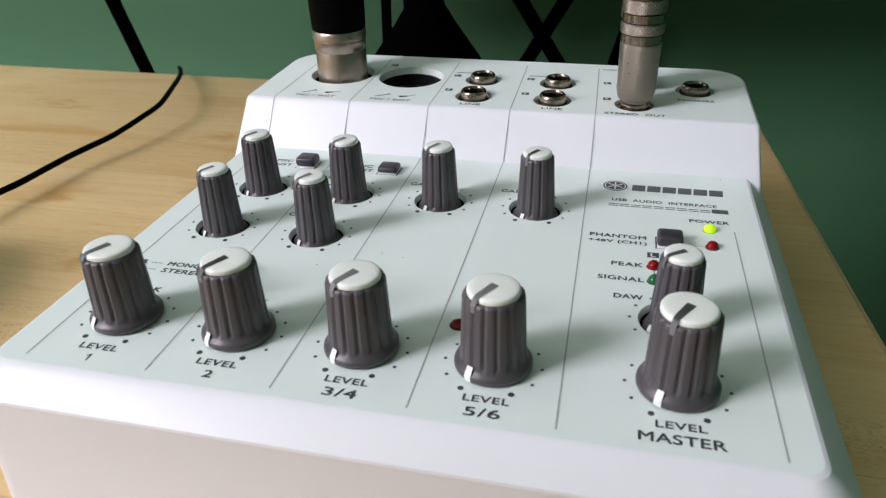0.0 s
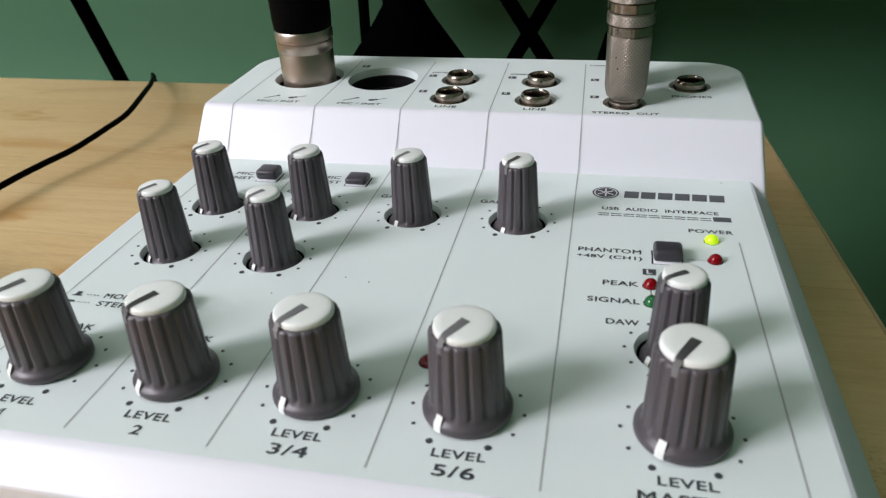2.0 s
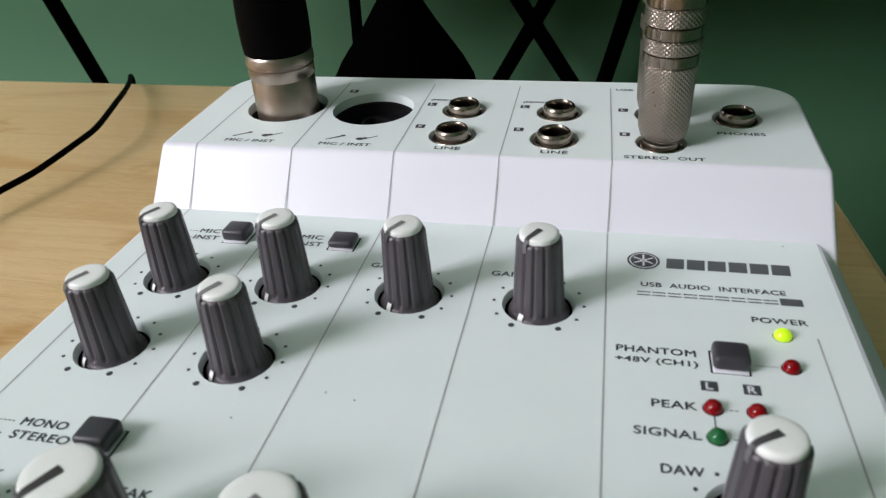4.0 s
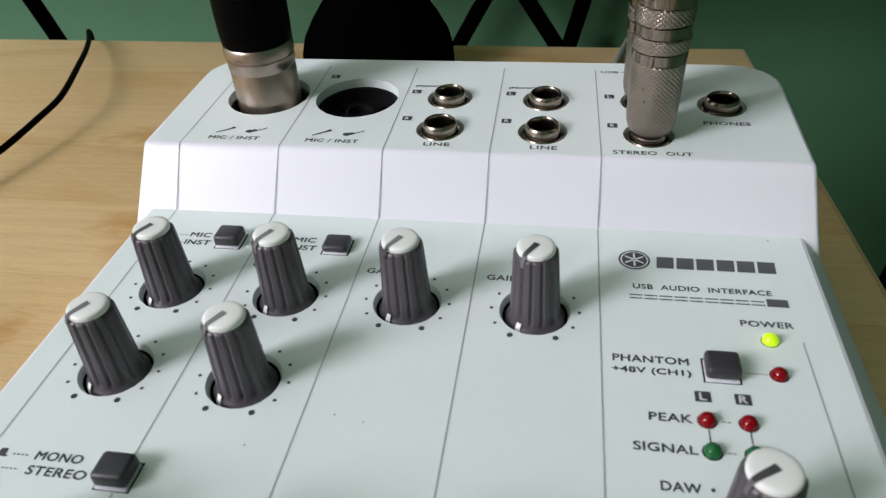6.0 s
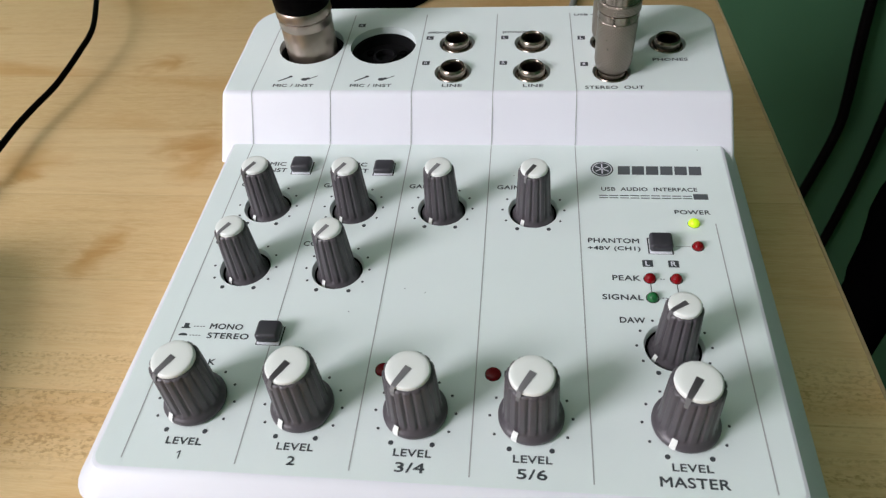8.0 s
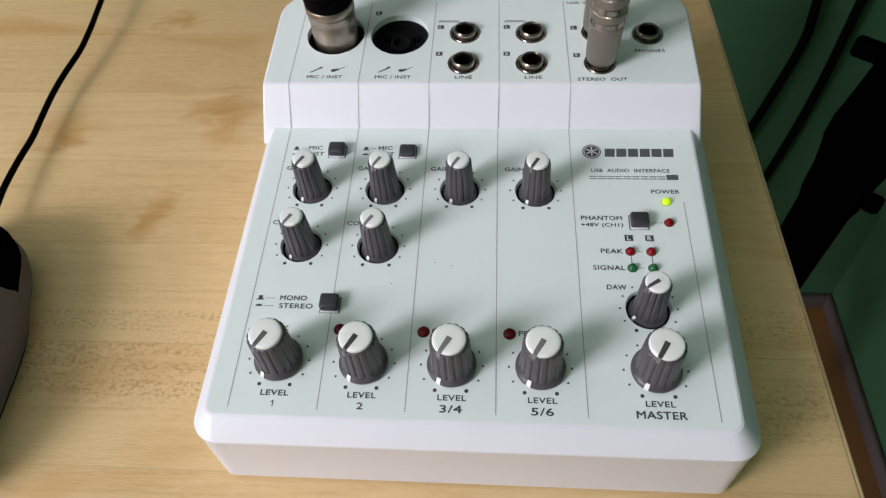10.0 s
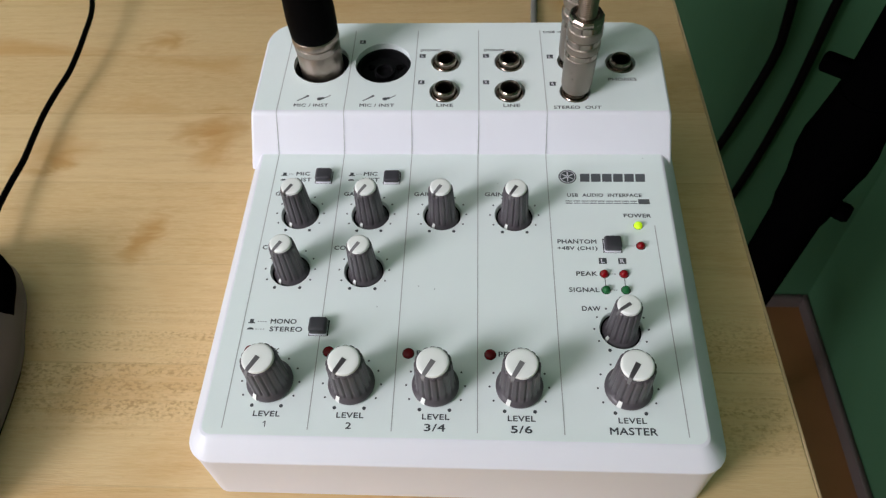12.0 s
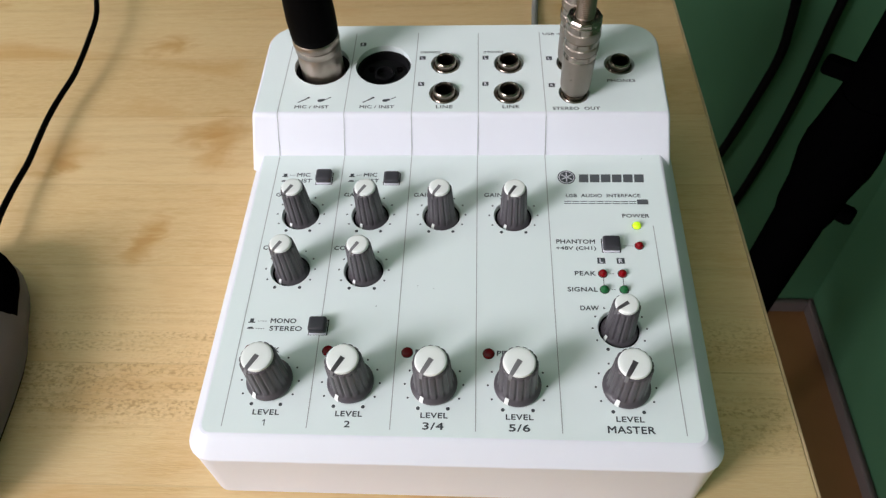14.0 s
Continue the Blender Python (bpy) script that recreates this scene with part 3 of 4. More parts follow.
# ---- push buttons
def place_button(x, y, raised):
    w, d = 0.0030, 0.0027
    base = part("push_button", box(-w + 0.0001, w - 0.0001, -d - 0.0001, d - 0.0001, -0.001, 0.14 * raised, 0.0002), M_WHITE, device, m=on_panel(x, y))
    cap = box(-w, w, -d, d, 0.11 * raised, raised, 0.0009, 4)
    part("button_cap", cap, M_BUTTON, base, "dark grey button cap")
    bm = bmesh.new()
    o = [bm.verts.new((sx * (w + 0.00025), sy * (d + 0.00025), 0.00004)) for sx, sy in ((-1, -1), (1, -1), (1, 1), (-1, 1))]
    bm.faces.new(o)
    part("button_gap", bm, M_HOLE, base, "dark gap round the button", smooth=0)


place_button(-0.0510, 0.1030, 0.0031)
place_button(-0.0252, 0.1028, 0.0021)
place_button(-0.0445, 0.0391, 0.0034)
place_button(0.0541, 0.0727, 0.0030)


# ---- indicator lights
def led_mesh(mat, r=0.00148):
    return finish(lathe([(r, -0.0004), (r, 0.0003), (r * 0.94, 0.0007), (r * 0.78, 0.00115), (r * 0.5, 0.0015), (r * 0.22, 0.00165), (0, 0.0017)], 24), "indicator_light", mat, 80)


LED_R, LED_G, LED_P = led_mesh(M_RED_DOME), led_mesh(M_GREEN), led_mesh(M_POWER, 0.00152)
FLAT_R = finish(lathe([(0.0018, 0), (0.0018, 0.0003), (0.0016, 0.0006), (0.0009, 0.0008), (0, 0.00085)], 28), "indicator_light", M_RED, 60)
RIM = finish(lathe([(0.00195, 0.0), (0.00195, 0.00003), (0.0015, 0.00003)], 28), "light_rim", M_HOLE, 0)
RIM_SMALL = finish(lathe([(0.00166, 0.0), (0.00166, 0.00003), (0.0013, 0.00003)], 24), "light_rim", M_HOLE, 0)
for me, x, y, label in ((LED_P, 0.0639, 0.0813, "lit yellow-green indicator light"), (LED_R, 0.0639, 0.0727, "dark red indicator light"), (LED_R, 0.0504, 0.0611, "dark red indicator light"), (LED_R, 0.0570, 0.0611, "dark red indicator light"), (LED_G, 0.0505, 0.0548, "dark green indicator light"), (LED_G, 0.0570, 0.0548, "dark green indicator light"),
                        (FLAT_R, -0.0660, 0.0306, "dark red indicator light"), (FLAT_R, -0.0403, 0.0306, "dark red indicator light"), (FLAT_R, -0.0144, 0.0304, "dark red indicator light"), (FLAT_R, 0.0118, 0.0304, "dark red indicator light")):
    ob = part("indicator_light", me, None, device, label, m=on_panel(x, y))
    part("light_rim", RIM if me is FLAT_R else RIM_SMALL, None, ob)
for x in (0.05045, 0.0570):
    strip([(x, 0.0565), (x, 0.0594)], 0.00022, pz, 0.00005, "printed_line", M_INK, device)
strip([(0.0582, 0.0727), (0.0620, 0.0727)], 0.00022, pz, 0.00005, "printed_line", M_LINE, device)


# ---- printing
def words(body_text, x, y, width, height, where=on_panel, name="printed_word", mat=None, shear=0.0):
    me = text_mesh(body_text, width, height, shear)
    me.materials.append(mat or M_INK)
    return part(name, me, None, device, m=where(x, y, 0.00006))


def flat_shape(polys, x, y, where, name, mat=None, lift=0.00006):
    bm = bmesh.new()
    for poly in polys:
        bm.faces.new([bm.verts.new((px, py, 0)) for px, py in poly])
    return part(name, bm, mat or M_INK, device, m=where(x, y, lift), smooth=0)


def rect(x, y, w, h, slant=0.0):
    return [(x - w / 2 - slant, y - h / 2), (x + w / 2 - slant, y - h / 2), (x + w / 2 + slant, y + h / 2), (x - w / 2 + slant, y + h / 2)]


CAPS = 0.0017
for i, (x, y) in enumerate(KNOBS_LEVEL):
    words("LEVEL", x + (0.0005 if i < 4 else 0.0003), 0.0093 if i < 4 else 0.0093, 0.0083, CAPS)
flat_shape([[(0.00008, -0.0010), (0.00038, -0.0010), (0.00038, 0.0010), (0.00014, 0.0010), (-0.00048, 0.0005), (-0.00048, 0.00022), (0.00008, 0.0006)]], -0.0571, 0.0060, on_panel, "printed_word")
words("2", -0.0312, 0.0060, 0.0017, 0.0020)
words("3/4", -0.0049, 0.0059, 0.0063, 0.0022)
words("5/6", 0.0212, 0.0059, 0.0063, 0.0022)
words("MASTER", 0.0544, 0.0060, 0.0139, 0.0022)
words("MONO", -0.0567, 0.0414, 0.0086, CAPS)
words("STEREO", -0.0555, 0.0385, 0.0108, CAPS)
for x in (-0.0593, -0.0335):
    words("MIC", x, 0.1049, 0.0051, CAPS)
    words("INST", x + 0.0003, 0.1020, 0.0062, CAPS)
for x in (-0.0660, -0.0402, -0.0140, 0.0121):
    words("GAIN", x + 0.0010, 0.0952, 0.0066, CAPS)
for x in (-0.0662, -0.0405):
    words("COMP", x + 0.0012, 0.0710, 0.0078, CAPS)
for x in (-0.0660, -0.0403, -0.0144, 0.0118):
    words("PEAK", x + 0.0062, 0.0306, 0.0070, CAPS)
words("USB  AUDIO  INTERFACE", 0.0532, 0.0950, 0.0268, 0.0015)
words("POWER", 0.0641, 0.0858, 0.0095, 0.0016)
words("PHANTOM", 0.0420, 0.0744, 0.0134, 0.0017)
words("+48V (CH1)", 0.0420, 0.0714, 0.0137, 0.0018)
words("PEAK", 0.0445, 0.0612, 0.0070, CAPS)
words("SIGNAL", 0.0432, 0.0548, 0.0100, CAPS)
words("DAW", 0.0450, 0.0476, 0.0060, CAPS)
for x in (0.0503, 0.0569):
    # letter in a dark square
    flat_shape([rect(0, 0, 0.0027, 0.0024)], x, 0.0664, on_panel, "letter_box")
words("L", 0.0503, 0.0664, 0.0011, 0.0016, lambda x, y, h: on_panel(x, y, 0.0001), mat=M_WHITE)
words("R", 0.0569, 0.0664, 0.0013, 0.0016, lambda x, y, h: on_panel(x, y, 0.0001), mat=M_WHITE)


def small_dashes(x, y, count, pitch=0.0008):
    flat_shape([rect(i * pitch, 0, 0.0005, 0.00022) for i in range(count)], x, y, on_panel, "printed_dash")


small_dashes(0.0531, 0.0611, 2)
small_dashes(0.0531, 0.0548, 2)


def press_icons(x, y, gap=0.0028):
    """The two little signs for a button out and a button in."""
    flat_shape([rect(0, -0.0007, 0.0024, 0.0004), rect(0, 0.0001, 0.0013, 0.0013)], x, y, on_panel, "button_out_sign")
    dome = [(0.0012 * math.cos(math.pi * k / 8), 0.0008 * math.sin(math.pi * k / 8) - 0.0004) for k in range(9)]
    flat_shape([dome], x, y - gap, on_panel, "button_in_sign")


press_icons(-0.0674, 0.0414)
press_icons(-0.0664, 0.1047)
press_icons(-0.0406, 0.1047)
small_dashes(-0.0651, 0.0412, 4)
small_dashes(-0.0654, 0.0384, 4)
for x in (-0.0645, -0.0387):
    small_dashes(x, 0.1047, 3)
    small_dashes(x, 0.1019, 3)

# maker's mark: a ringed disc and heavy letter-sized blocks
ring_pts = [(math.cos(2 * math.pi * k / 40), math.sin(2 * math.pi * k / 40)) for k in range(40)]
flat_shape([[(0.0033 * a, 0.0033 * b) for a, b in ring_pts]], 0.0404, 0.1037, on_panel, "maker_mark_disc")
flat_shape([[(0.0029 * a, 0.0029 * b) for a, b in ring_pts]], 0.0404, 0.1037, on_panel, "maker_mark_ring", M_WHITE, 0.00009)
flat_shape([[(0.0026 * a, 0.0026 * b) for a, b in ring_pts]], 0.0404, 0.1037, on_panel, "maker_mark_disc", None, 0.00012)
spokes = []
for k in range(6):
    a = radians(90 + 60 * k)
    c, s = math.cos(a), math.sin(a)
    spokes.append([(c * u - s * v, s * u + c * v) for u, v in ((0.0002, -0.0002), (0.0022, -0.00022), (0.0022, 0.00022), (0.0002, 0.0002))])
flat_shape(spokes, 0.0404, 0.1037, on_panel, "maker_mark_spokes", M_WHITE, 0.00015)
bw = 0.0244 / 6
for i in range(6):
    x = 0.0447 + bw * (i + 0.5)
    h = 0.0019
    flat_shape([[(-bw * 0.46, -h), (bw * 0.40, -h), (bw * 0.46, h), (-bw * 0.40, h)]], x, 0.1032, on_panel, "maker_name_block", M_MARK)
bw = 0.0262 / 9
for i in range(9):
    x = 0.0388 + bw * (i + 0.5)
    flat_shape([rect(0, 0.00050, bw * 0.86, 0.00034), rect(0, -0.00050, bw * 0.86, 0.00034)], x, 0.0918, on_panel, "model_name_bar")
flat_shape([rect(0, 0, 0.0040, 0.0023)], 0.0672, 0.0921, on_panel, "model_name_bar", M_MARK)

# connector panel printing
for x in (-0.0569, -0.0316):
    words("MIC / INST", x, 0.1264, 0.0132, 0.0015, on_top)
    head = [(0.0015 + 0.00062 * math.cos(2 * math.pi * k / 12), 0.0011 + 0.00050 * math.sin(2 * math.pi * k / 12)) for k in range(12)]
    flat_shape([[(-0.0024, -0.0013), (-0.0021, -0.0016), (0.0013, 0.0005), (0.0009, 0.0010)], head], x - 0.0034, 0.1301, on_top, "microphone_sign")
    lower = [(-0.0013 + 0.00105 * math.cos(2 * math.pi * k / 14), -0.0004 + 0.00078 * math.sin(2 * math.pi * k / 14)) for k in range(14)]
    upper = [(-0.0001 + 0.00075 * math.cos(2 * math.pi * k / 14), 0.0000 + 0.00058 * math.sin(2 * math.pi * k / 14)) for k in range(14)]
    flat_shape([lower], x + 0.0042, 0.1301, on_top, "guitar_sign")
    flat_shape([upper], x + 0.0042, 0.1301, on_top, "guitar_sign", None, 0.00007)
    flat_shape([[(0.0003, 0.00005), (0.0005, -0.0002), (0.0029, 0.0013), (0.0027, 0.0016)]], x + 0.0042, 0.1301, on_top, "guitar_sign", None, 0.00008)
for x in (-0.0057, 0.0196):
    words("LINE", x, 0.1264, 0.0062, 0.0015, on_top)
    words("(MONO)", x - 0.0067, 0.1562, 0.0078, 0.0015, on_top)
words("STEREO  OUT", 0.0442, 0.1255, 0.0176, 0.0015, on_top)
words("PHONES", 0.0622, 0.1401, 0.0107, 0.0015, on_top)
words("USB", 0.0353, 0.1668, 0.0046, 0.0012, on_top)
flat_shape([rect(0, 0, 0.0010, 0.0003), [(0.0005, -0.0006), (0.0016, 0), (0.0005, 0.0006)]], 0.0390, 0.1668, on_top, "arrow_sign")
for x, y, ch in ((-0.0154, 0.1531, "L"), (-0.0152, 0.1385, "R"), (0.0098, 0.1531, "L"), (0.0099, 0.1385, "R"), (0.0350, 0.1526, "L"), (0.0355, 0.1377, "R"), (-0.0402, 0.1612, "R"), (-0.0655, 0.1612, "L")):
    flat_shape([rect(0, 0, 0.0024, 0.0021)], x, y, on_top, "letter_box")
    words(ch, x, y, 0.0009, 0.0013, lambda x, y, h: on_top(x, y, 0.0001), mat=M_WHITE)


# dust on the panel
SPECK = finish(lathe([(0.00016, 0.0), (0.00012, 0.00008), (0, 0.0001)], 8), "dust_speck", M_INK, 0)
for x, y in ((-0.0070, 0.0545), (-0.0125, 0.0556), (0.0690, 0.1128), (0.0145, 0.1005), (-0.0260, 0.0475)):
    part("dust_speck", SPECK, None, device, m=on_panel(x, y, 0, 30))


# ---- sockets
JACK_NUT = finish(lathe([(0.0052, -0.0046), (0.0052, -0.0012), (0.0051, -0.0006), (0.0048, -0.0003), (0.0045, -0.0004), (0.00425, -0.0007), (0.0042, -0.0002), (0.0042, 0.0014), (0.0041, 0.0018), (0.0037, 0.0022), (0.0033, 0.0022), (0.0031, 0.0019), (0.0030, 0.0008), (0.0032, 0.0002), (0.0032, -0.006)], 48), "jack_socket", M_NICKEL, 40)
for x, y in JACKS:
    part("jack_socket", JACK_NUT, None, device, "nickel-plated jack socket bushing", m=on_top(x, y))
for x, y in XLRS:
    s = part("microphone_socket", lathe([(0.01105, -0.0046), (0.01105, -0.0026), (0.0104, -0.0022), (0.0099, -0.0025), (0.0096, -0.0060), (0.0, -0.0061)], 48), M_HOLE, device, "black combined microphone socket", m=on_top(x, y))
    part("socket_core", lathe([(0.0040, -0.0060), (0.0040, -0.0042), (0.0032, -0.0040), (0.0031, -0.0060)], 32), M_HOLE, s)
    for k in range(3):
        a = radians(30 + 120 * k)
        part("contact_hole", lathe([(0.0013, -0.0060), (0.0013, -0.0052), (0.0009, -0.0051), (0.0, -0.0056)], 12), M_RUBBER, s, m=pose(0.0066 * math.cos(a), 0.0066 * math.sin(a), 0))
for fx, fy in ((-0.06, 0.012), (0.06, 0.012), (-0.06, 0.155), (0.06, 0.155)):
    part("rubber_foot", lathe([(0.005, 0.0), (0.005, 0.0007), (0.0, 0.0007)], 20), M_RUBBER, device, m=pose(fx, fy, 0))

# ---------------------------------------------------------------- plugs
xlr = tagged(empty("microphone_plug", on_top(-0.0557, 0.1493, -0.0020)), "satin metal microphone plug with a black boot, in its socket", "plug")
part("shell", lathe([(0.0086, -0.002), (0.0086, 0.0108), (0.0085, 0.0110), (0.0085, 0.0113), (0.0088, 0.0117), (0.0088, 0.0142), (0.0085, 0.0144), (0.0085, 0.0147), (0.0091, 0.0151), (0.0091, 0.0172), (0.0088, 0.0178), (0.0084, 0.0184), (0.0, 0.0184)], 56), M_SATIN, xlr, "brushed nickel shell", smooth=40)
part("boot", lathe([(0.0086, 0.0178), (0.0090, 0.0182), (0.0092, 0.0210), (0.0093, 0.0270), (0.0090, 0.0340), (0.0082, 0.0430), (0.0068, 0.0525), (0.0052, 0.0605), (0.0040, 0.0665), (0.0, 0.0667)], 48), M_RUBBER, xlr, "black rubber boot", smooth=50)
part("cable", tube([(0, 0, 0.065), (0.000, 0.002, 0.085), (-0.006, 0.02, 0.12), (-0.02, 0.06, 0.14), (-0.035, 0.12, 0.13), (-0.043, 0.20, 0.05), (-0.045, 0.243, -0.06), (-0.045, 0.25, -0.30)], 0.0031, 12, 8), M_RUBBER, xlr, "black microphone cable")


def jack_plug(x, y, drop):
    p = tagged(empty("jack_plug", on_top(x, y, drop)), "knurled nickel jack plug standing in its socket", "plug", "plugs in the stereo outputs")
    part("shaft", lathe([(0.0031, -0.004), (0.0031, 0.0022), (0.0, 0.0022)], 24), M_NICKEL, p)
    part("sleeve_nut", lathe([(0.0, 0.0012), (0.0040, 0.0012), (0.0043, 0.0016), (0.0043, 0.0034)], 32), M_NICKEL, p, "bright turned nut", smooth=45)
    part("barrel", lathe([(0.0, 0.0026), (0.0047, 0.0026), (0.0051, 0.0030), (0.0056, 0.0048), (0.0057, 0.0060), (0.0059, 0.0196), (0.0056, 0.0199)], 56, uv=True), M_KNURL, p, "finely knurled barrel", smooth=45)
    z = 0.0198
    for h, r, kn in ((0.0028, 0.0060, False), (0.0031, 0.0063, True), (0.0028, 0.0060, False), (0.0038, 0.0063, True), (0.0030, 0.0061, False)):
        part("collar", lathe([(r - 0.0004, z), (r, z + 0.0003), (r, z + h - 0.0003), (r - 0.0004, z + h)], 48, uv=True), M_KNURL if kn else M_NICKEL, p, smooth=45)
        z += h
    part("rim", lathe([(0.0057, z), (0.0061, z + 0.0003), (0.0061, z + 0.0012), (0.0056, z + 0.0018), (0.0045, z + 0.0020), (0.0040, z + 0.0014), (0.0, z + 0.0014)], 10), M_NICKEL, p, "faceted nickel rim", smooth=20)
    n = 44 * 12
    part("strain_spring", tube([(0.0030 * math.cos(2 * math.pi * i / 12), 0.0030 * math.sin(2 * math.pi * i / 12), z + 0.0012 + 0.034 * i / n) for i in range(n + 1)], 0.00042, 6, 1), M_SATIN, p, "tightly coiled strain relief spring")
    part("cable", tube([(0, 0, z), (0, 0, z + 0.035), (0.004, 0.006, z + 0.075), (0.06, 0.02, z + 0.16), (0.20, -0.03, z + 0.14), (0.31, -0.16, z - 0.05), (0.32, -0.22, z - 0.40), (0.31, -0.25, z - 0.79)], 0.0026, 10, 8), M_RUBBER, p, "black cable")
    return p


jack_plug(0.0438, 0.1338, -0.0005)
jack_plug(0.0436, 0.1502, -0.0005)

# ---------------------------------------------------------------- things on the desk
cable = tagged(empty("mouse_cable"), "thin black cable lying loosely across the desk", "cable")
part("wire", tube([(-0.283, 0.3995, -0.20), (-0.283, 0.3995, -0.03), (-0.2815, 0.3985, -0.004), (-0.2774, 0.391, 0.0024), (-0.2570, 0.361, 0.0070), (-0.2395, 0.331, 0.0100), (-0.2240, 0.300, 0.0121), (-0.2105, 0.269, 0.0124), (-0.2062, 0.254, 0.0116), (-0.2044, 0.238, 0.0107), (-0.2034, 0.223, 0.0096), (-0.2032, 0.208, 0.0085), (-0.2048, 0.192, 0.0077), (-0.2054, 0.177, 0.0071), (-0.2044, 0.161, 0.0068), (-0.2030, 0.146, 0.0068), (-0.2030, 0.131, 0.0070), (-0.2020, 0.115, 0.0074), (-0.1998, 0.100, 0.0078), (-0.1995, 0.078, 0.0080)], 0.0014, 12, 8), M_RUBBER, cable)
wire = tagged(empty("usb_cable"), "thin grey cable running back from the interface", "cable")
part("wire", tube([(0.036, 0.171, 0.030), (0.0355, 0.190, 0.020), (0.0355, 0.225, 0.006), (0.036, 0.268, 0.0022), (0.039, 0.30, 0.0020), (0.047, 0.342, 0.0020), (0.053, 0.371, 0.0022), (0.0545, 0.379, -0.003), (0.055, 0.382, -0.05), (0.055, 0.384, -0.3)], 0.0018, 10, 6), M_GREYWIRE, wire)

mouse = tagged(empty("computer_mouse", pose(-0.1990, 0.025, 0, 0, 0, 3)), "black and dark grey computer mouse on the desk", "mouse")


def mouse_ring(grow, z, tail=0.0):
    """An egg-shaped outline, lower towards its far end."""
    out = []
    for k in range(48):
        a = 2 * math.pi * k / 48
        c, s = math.cos(a), math.sin(a)
        ex = 0.0380 + grow - 0.004 * s - 0.0018 * math.exp(-((s - 0.45) / 0.18) ** 2)
        ey = (0.061 if s > 0 else 0.056) + grow
        out.append((ex * math.copysign(abs(c) ** 0.7, c), ey * math.copysign(abs(s) ** (0.78 if s > 0 else 0.62), s), z * (1 - tail * (s * 0.5 + 0.5))))
    return out


part("shell", loft([mouse_ring(-0.002, 0.0010), mouse_ring(0.0, 0.003), mouse_ring(0.0018, 0.010, 0.08), mouse_ring(0.0008, 0.019, 0.10), mouse_ring(-0.003, 0.028, 0.12), mouse_ring(-0.009, 0.0335, 0.14), mouse_ring(-0.018, 0.0362, 0.14), mouse_ring(-0.030, 0.0370, 0.14)]), M_SILVER, mouse, "grey plastic side shell", smooth=60)
part("base", loft([mouse_ring(-0.004, 0.0), mouse_ring(-0.0012, 0.0006), mouse_ring(-0.0008, 0.0026), mouse_ring(-0.003, 0.0030)]), M_BLACK, mouse, "thin black ring under the shell", smooth=60)
cover = []
for grow, z, tail in ((0.0012, 0.0150, 0.08), (0.0013, 0.0195, 0.10), (-0.0024, 0.0285, 0.12), (-0.0082, 0.0342, 0.14), (-0.0172, 0.0370, 0.14), (-0.030, 0.0379, 0.14)):
    ring = mouse_ring(grow, z, tail)
    cover.append([(min(x, (y + 0.079) / 3.0), y, zz) for x, y, zz in ring])
part("top_cover", loft(cover), M_BLACK, mouse, "black cover over the top", smooth=60)

# flared foot at the back of the desk, with an unseen panel added above it
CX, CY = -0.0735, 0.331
monitor = tagged(empty("foot_with_shade_panel", pose(CX, CY, 0)), "black flared conical foot on the desk, carrying an added shade panel", "monitor")
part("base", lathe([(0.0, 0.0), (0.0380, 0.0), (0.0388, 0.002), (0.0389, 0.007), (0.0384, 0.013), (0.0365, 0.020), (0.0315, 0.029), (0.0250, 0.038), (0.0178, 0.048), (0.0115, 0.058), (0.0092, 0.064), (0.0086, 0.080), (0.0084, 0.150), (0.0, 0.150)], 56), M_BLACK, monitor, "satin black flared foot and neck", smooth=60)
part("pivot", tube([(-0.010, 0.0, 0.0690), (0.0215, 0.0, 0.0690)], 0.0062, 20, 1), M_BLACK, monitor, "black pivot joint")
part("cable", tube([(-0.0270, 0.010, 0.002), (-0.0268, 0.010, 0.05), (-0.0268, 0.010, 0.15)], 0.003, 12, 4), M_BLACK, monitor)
# added unseen panel: keeps window light off the wall behind
part("shade_panel", box(-0.265, 0.265, -0.008, 0.014, 0.105, 0.425, 0.004, 3), M_BLACK, monitor, "added unseen black panel that shades the wall")
part("shade_panel_back", box(-0.15, 0.15, 0.014, 0.042, 0.15, 0.37, 0.012, 3), M_BLACK, monitor)
part("shade_panel_face", box(-0.252, 0.252, -0.0095, -0.0078, 0.125, 0.413, 0.0005, 1), M_DARK_GLASS, monitor, "dark glossy face of the added shade panel")

# ---------------------------------------------------------------- behind and beside the desk
legs = tagged(empty("folding_stand"), "black tubular folding stand behind the desk", "stand")
YL = 0.550
for xm, lean in ((-0.0255, -0.667), (-0.0330, 0.593), (0.0365, 0.27)):
    part("leg", tube([(xm + 0.14 * lean, YL, 0.14), (xm - 0.30 * lean, YL, -0.30)], 0.0060, 14, 1), M_BLACK, legs)
part("leg", tube([(-0.3425, 0.3755, 0.14), (-0.3164, 0.5380, -0.296)], 0.0052, 14, 1), M_BLACK, legs)
part("foot_rail", tube([(-0.45, YL, -0.296), (0.20, YL, -0.296)], 0.0060, 12, 1), M_BLACK, legs)
for fx in (-0.30, 0.12):
    part("post", tube([(fx, YL, -0.296), (fx, YL, FLOOR_Z)], 0.0070, 12, 1), M_BLACK, legs)
col = tagged(empty("tripod_stand"), "black tripod stand with clamp knobs in the corner", "stand")
SX, SY = 0.2385, 0.337
LATX, LATY = 0.845, -0.535
col.matrix_basis = pose(SX, SY, FLOOR_Z)
ZB = -FLOOR_Z
COLUMN = Matrix.Rotation(radians(3.5), 4, Vector((-LATY, LATX, 0.0)))
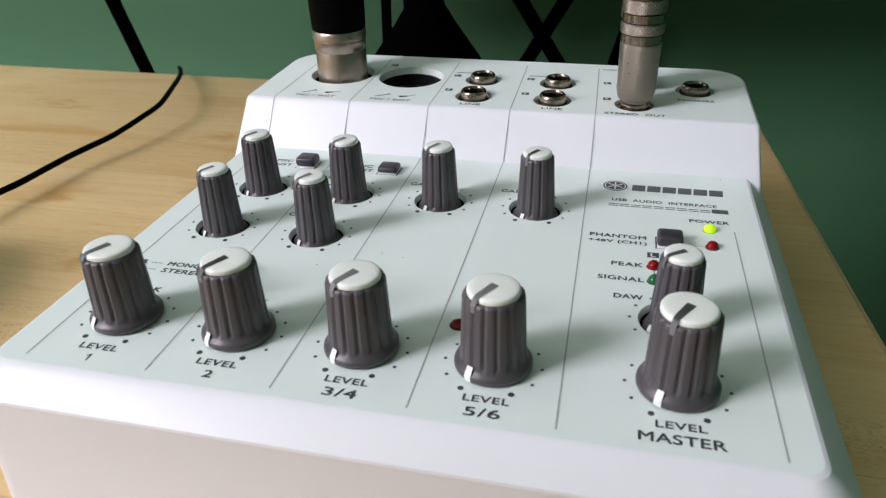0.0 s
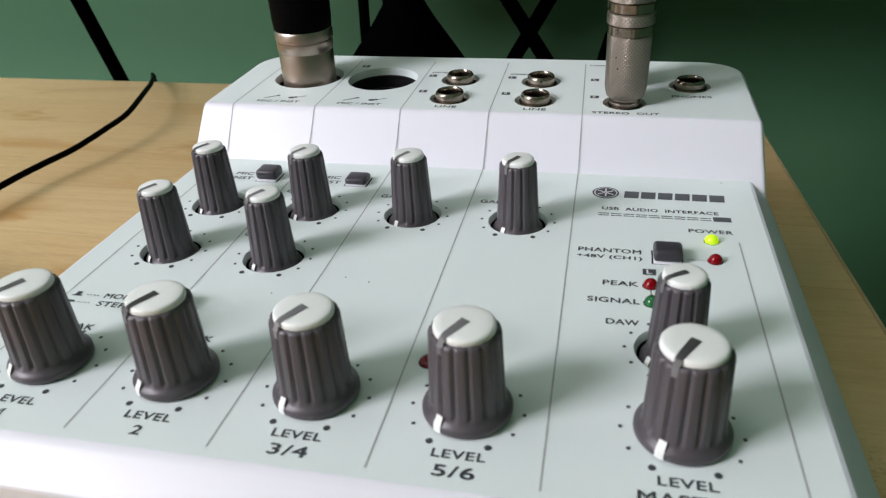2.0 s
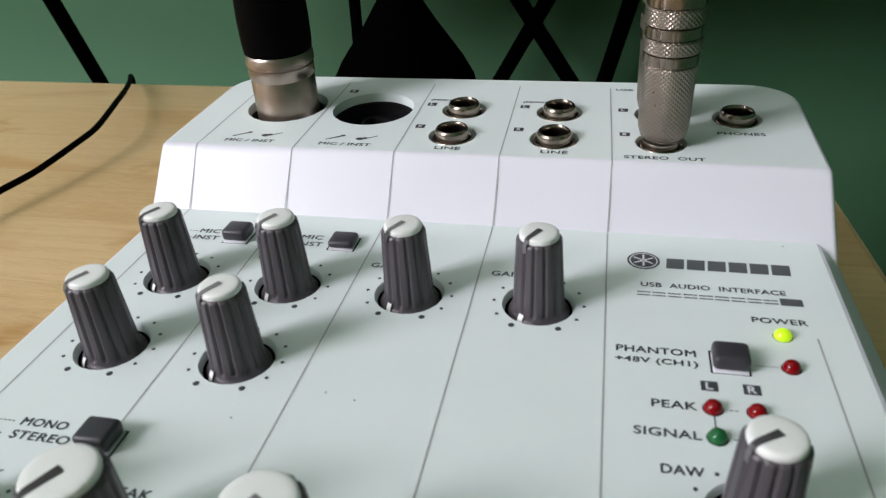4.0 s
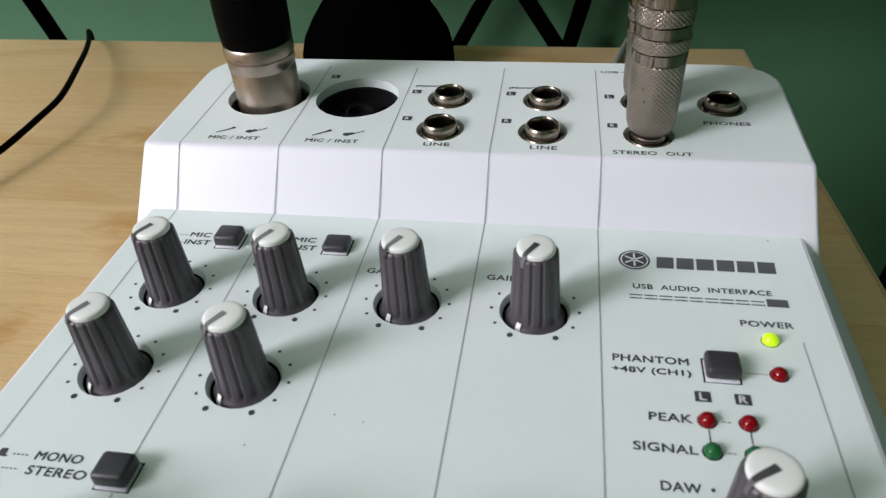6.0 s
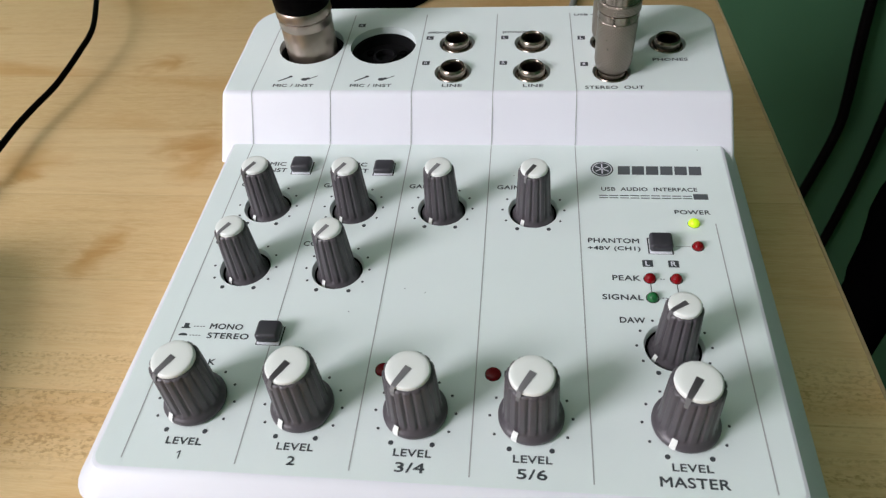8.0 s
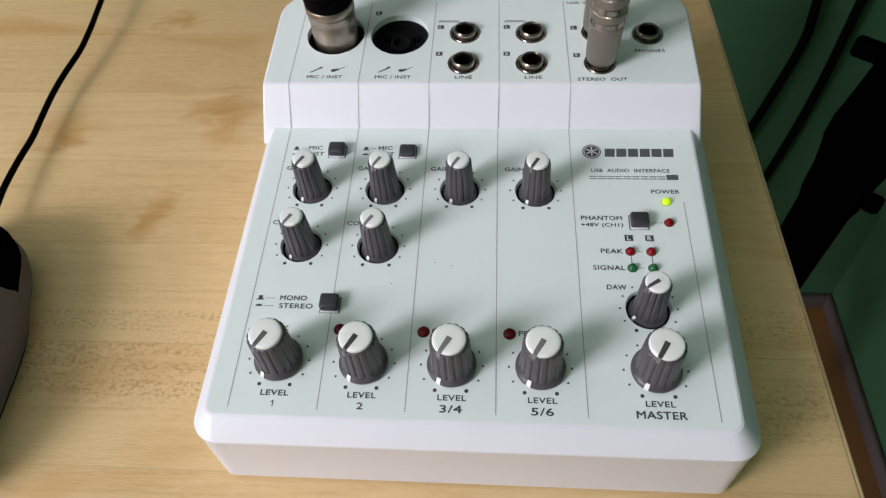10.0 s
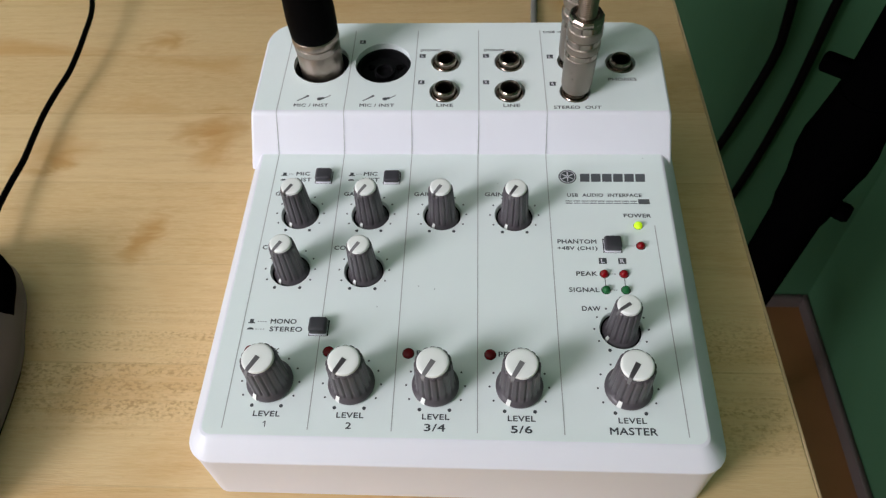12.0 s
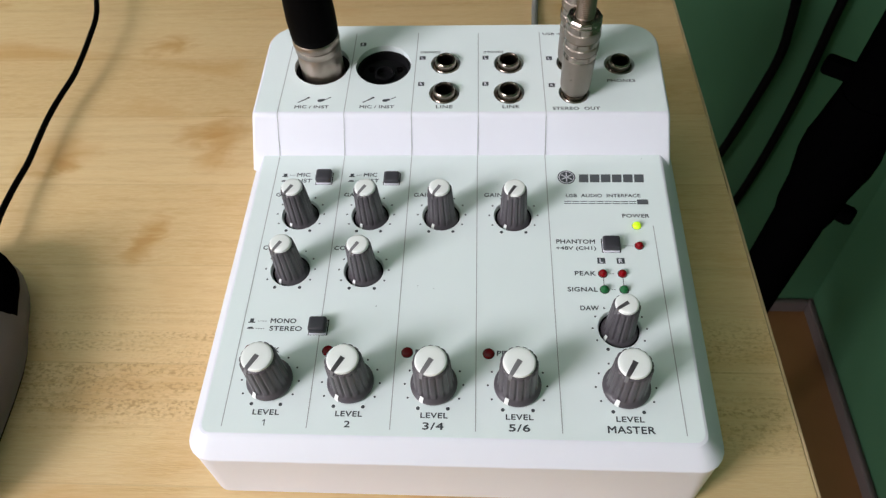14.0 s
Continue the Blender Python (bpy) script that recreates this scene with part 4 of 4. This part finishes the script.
part("lower_tube", lathe([(0.0, 0.10), (0.0205, 0.10), (0.0205, ZB - 0.215), (0.0, ZB - 0.215)], 40), M_BLACK, col, m=COLUMN)
part("clamp_collar", lathe([(0.0210, ZB - 0.222), (0.0228, ZB - 0.212), (0.0236, ZB - 0.185), (0.0262, ZB - 0.165), (0.0275, ZB - 0.158), (0.0275, ZB - 0.143), (0.0255, ZB - 0.130), (0.0228, ZB - 0.108), (0.0215, ZB - 0.095), (0.0, ZB - 0.093)], 40), M_BLACK, col, m=COLUMN)
part("upper_tube", lathe([(0.0, ZB - 0.096), (0.0205, ZB - 0.096), (0.0205, ZB - 0.03), (0.0190, ZB - 0.028), (0.0, ZB - 0.028)], 40), M_BLACK, col, m=COLUMN)
part("clamp_lever", box(-0.0385, -0.016, -0.0055, 0.0055, ZB - 0.092, ZB - 0.079, 0.003, 2), M_BLACK, col, m=COLUMN @ pose(0, 0, 0, 0, 0, math.degrees(math.atan2(LATY, LATX))))
part("clamp_knob", lathe([(0.0052, 0.016), (0.0052, 0.021), (0.0070, 0.0225), (0.0076, 0.025), (0.0076, 0.031), (0.0060, 0.034), (0.0, 0.0345)], 24), M_BLACK, col, m=COLUMN @ pose(0, 0, ZB - 0.203, 0, 0, math.degrees(math.atan2(LATY, LATX))) @ pose(0, 0, 0, 0, 90, 0))
for a in (20, 140, 260):
    c, s = math.cos(radians(a)), math.sin(radians(a))
    part("leg", tube([(0.018 * c, 0.018 * s, 0.26), (0.10 * c, 0.10 * s, 0.09), (0.16 * c, 0.16 * s, 0.012)], 0.008, 12, 1), M_BLACK, col)
    part("rubber_foot", lathe([(0.010, 0.0), (0.011, 0.004), (0.011, 0.018), (0.008, 0.022), (0.0, 0.022)], 16), M_RUBBER, col, m=pose(0.16 * c, 0.16 * s, 0))
for pts in (((0.300, 0.575, 0.10), (0.304, 0.572, -0.05), (0.309, 0.570, -0.15), (0.315, 0.570, -0.215), (0.316, 0.570, -0.255), (0.306, 0.570, -0.315), (0.291, 0.570, -0.385), (0.270, 0.570, -0.46), (0.235, 0.570, -0.58), (0.22, 0.560, -0.72)),
            ((0.372, 0.575, 0.05), (0.362, 0.572, -0.11), (0.356, 0.570, -0.20), (0.352, 0.570, -0.30), (0.343, 0.570, -0.39), (0.330, 0.570, -0.47), (0.312, 0.570, -0.56), (0.30, 0.560, -0.72))):
    hung = tagged(empty("hanging_cable"), "black cable hanging down the green wall", "cable", "cables on the wall")
    part("wire", tube(pts, 0.0050, 12, 8), M_RUBBER, hung)
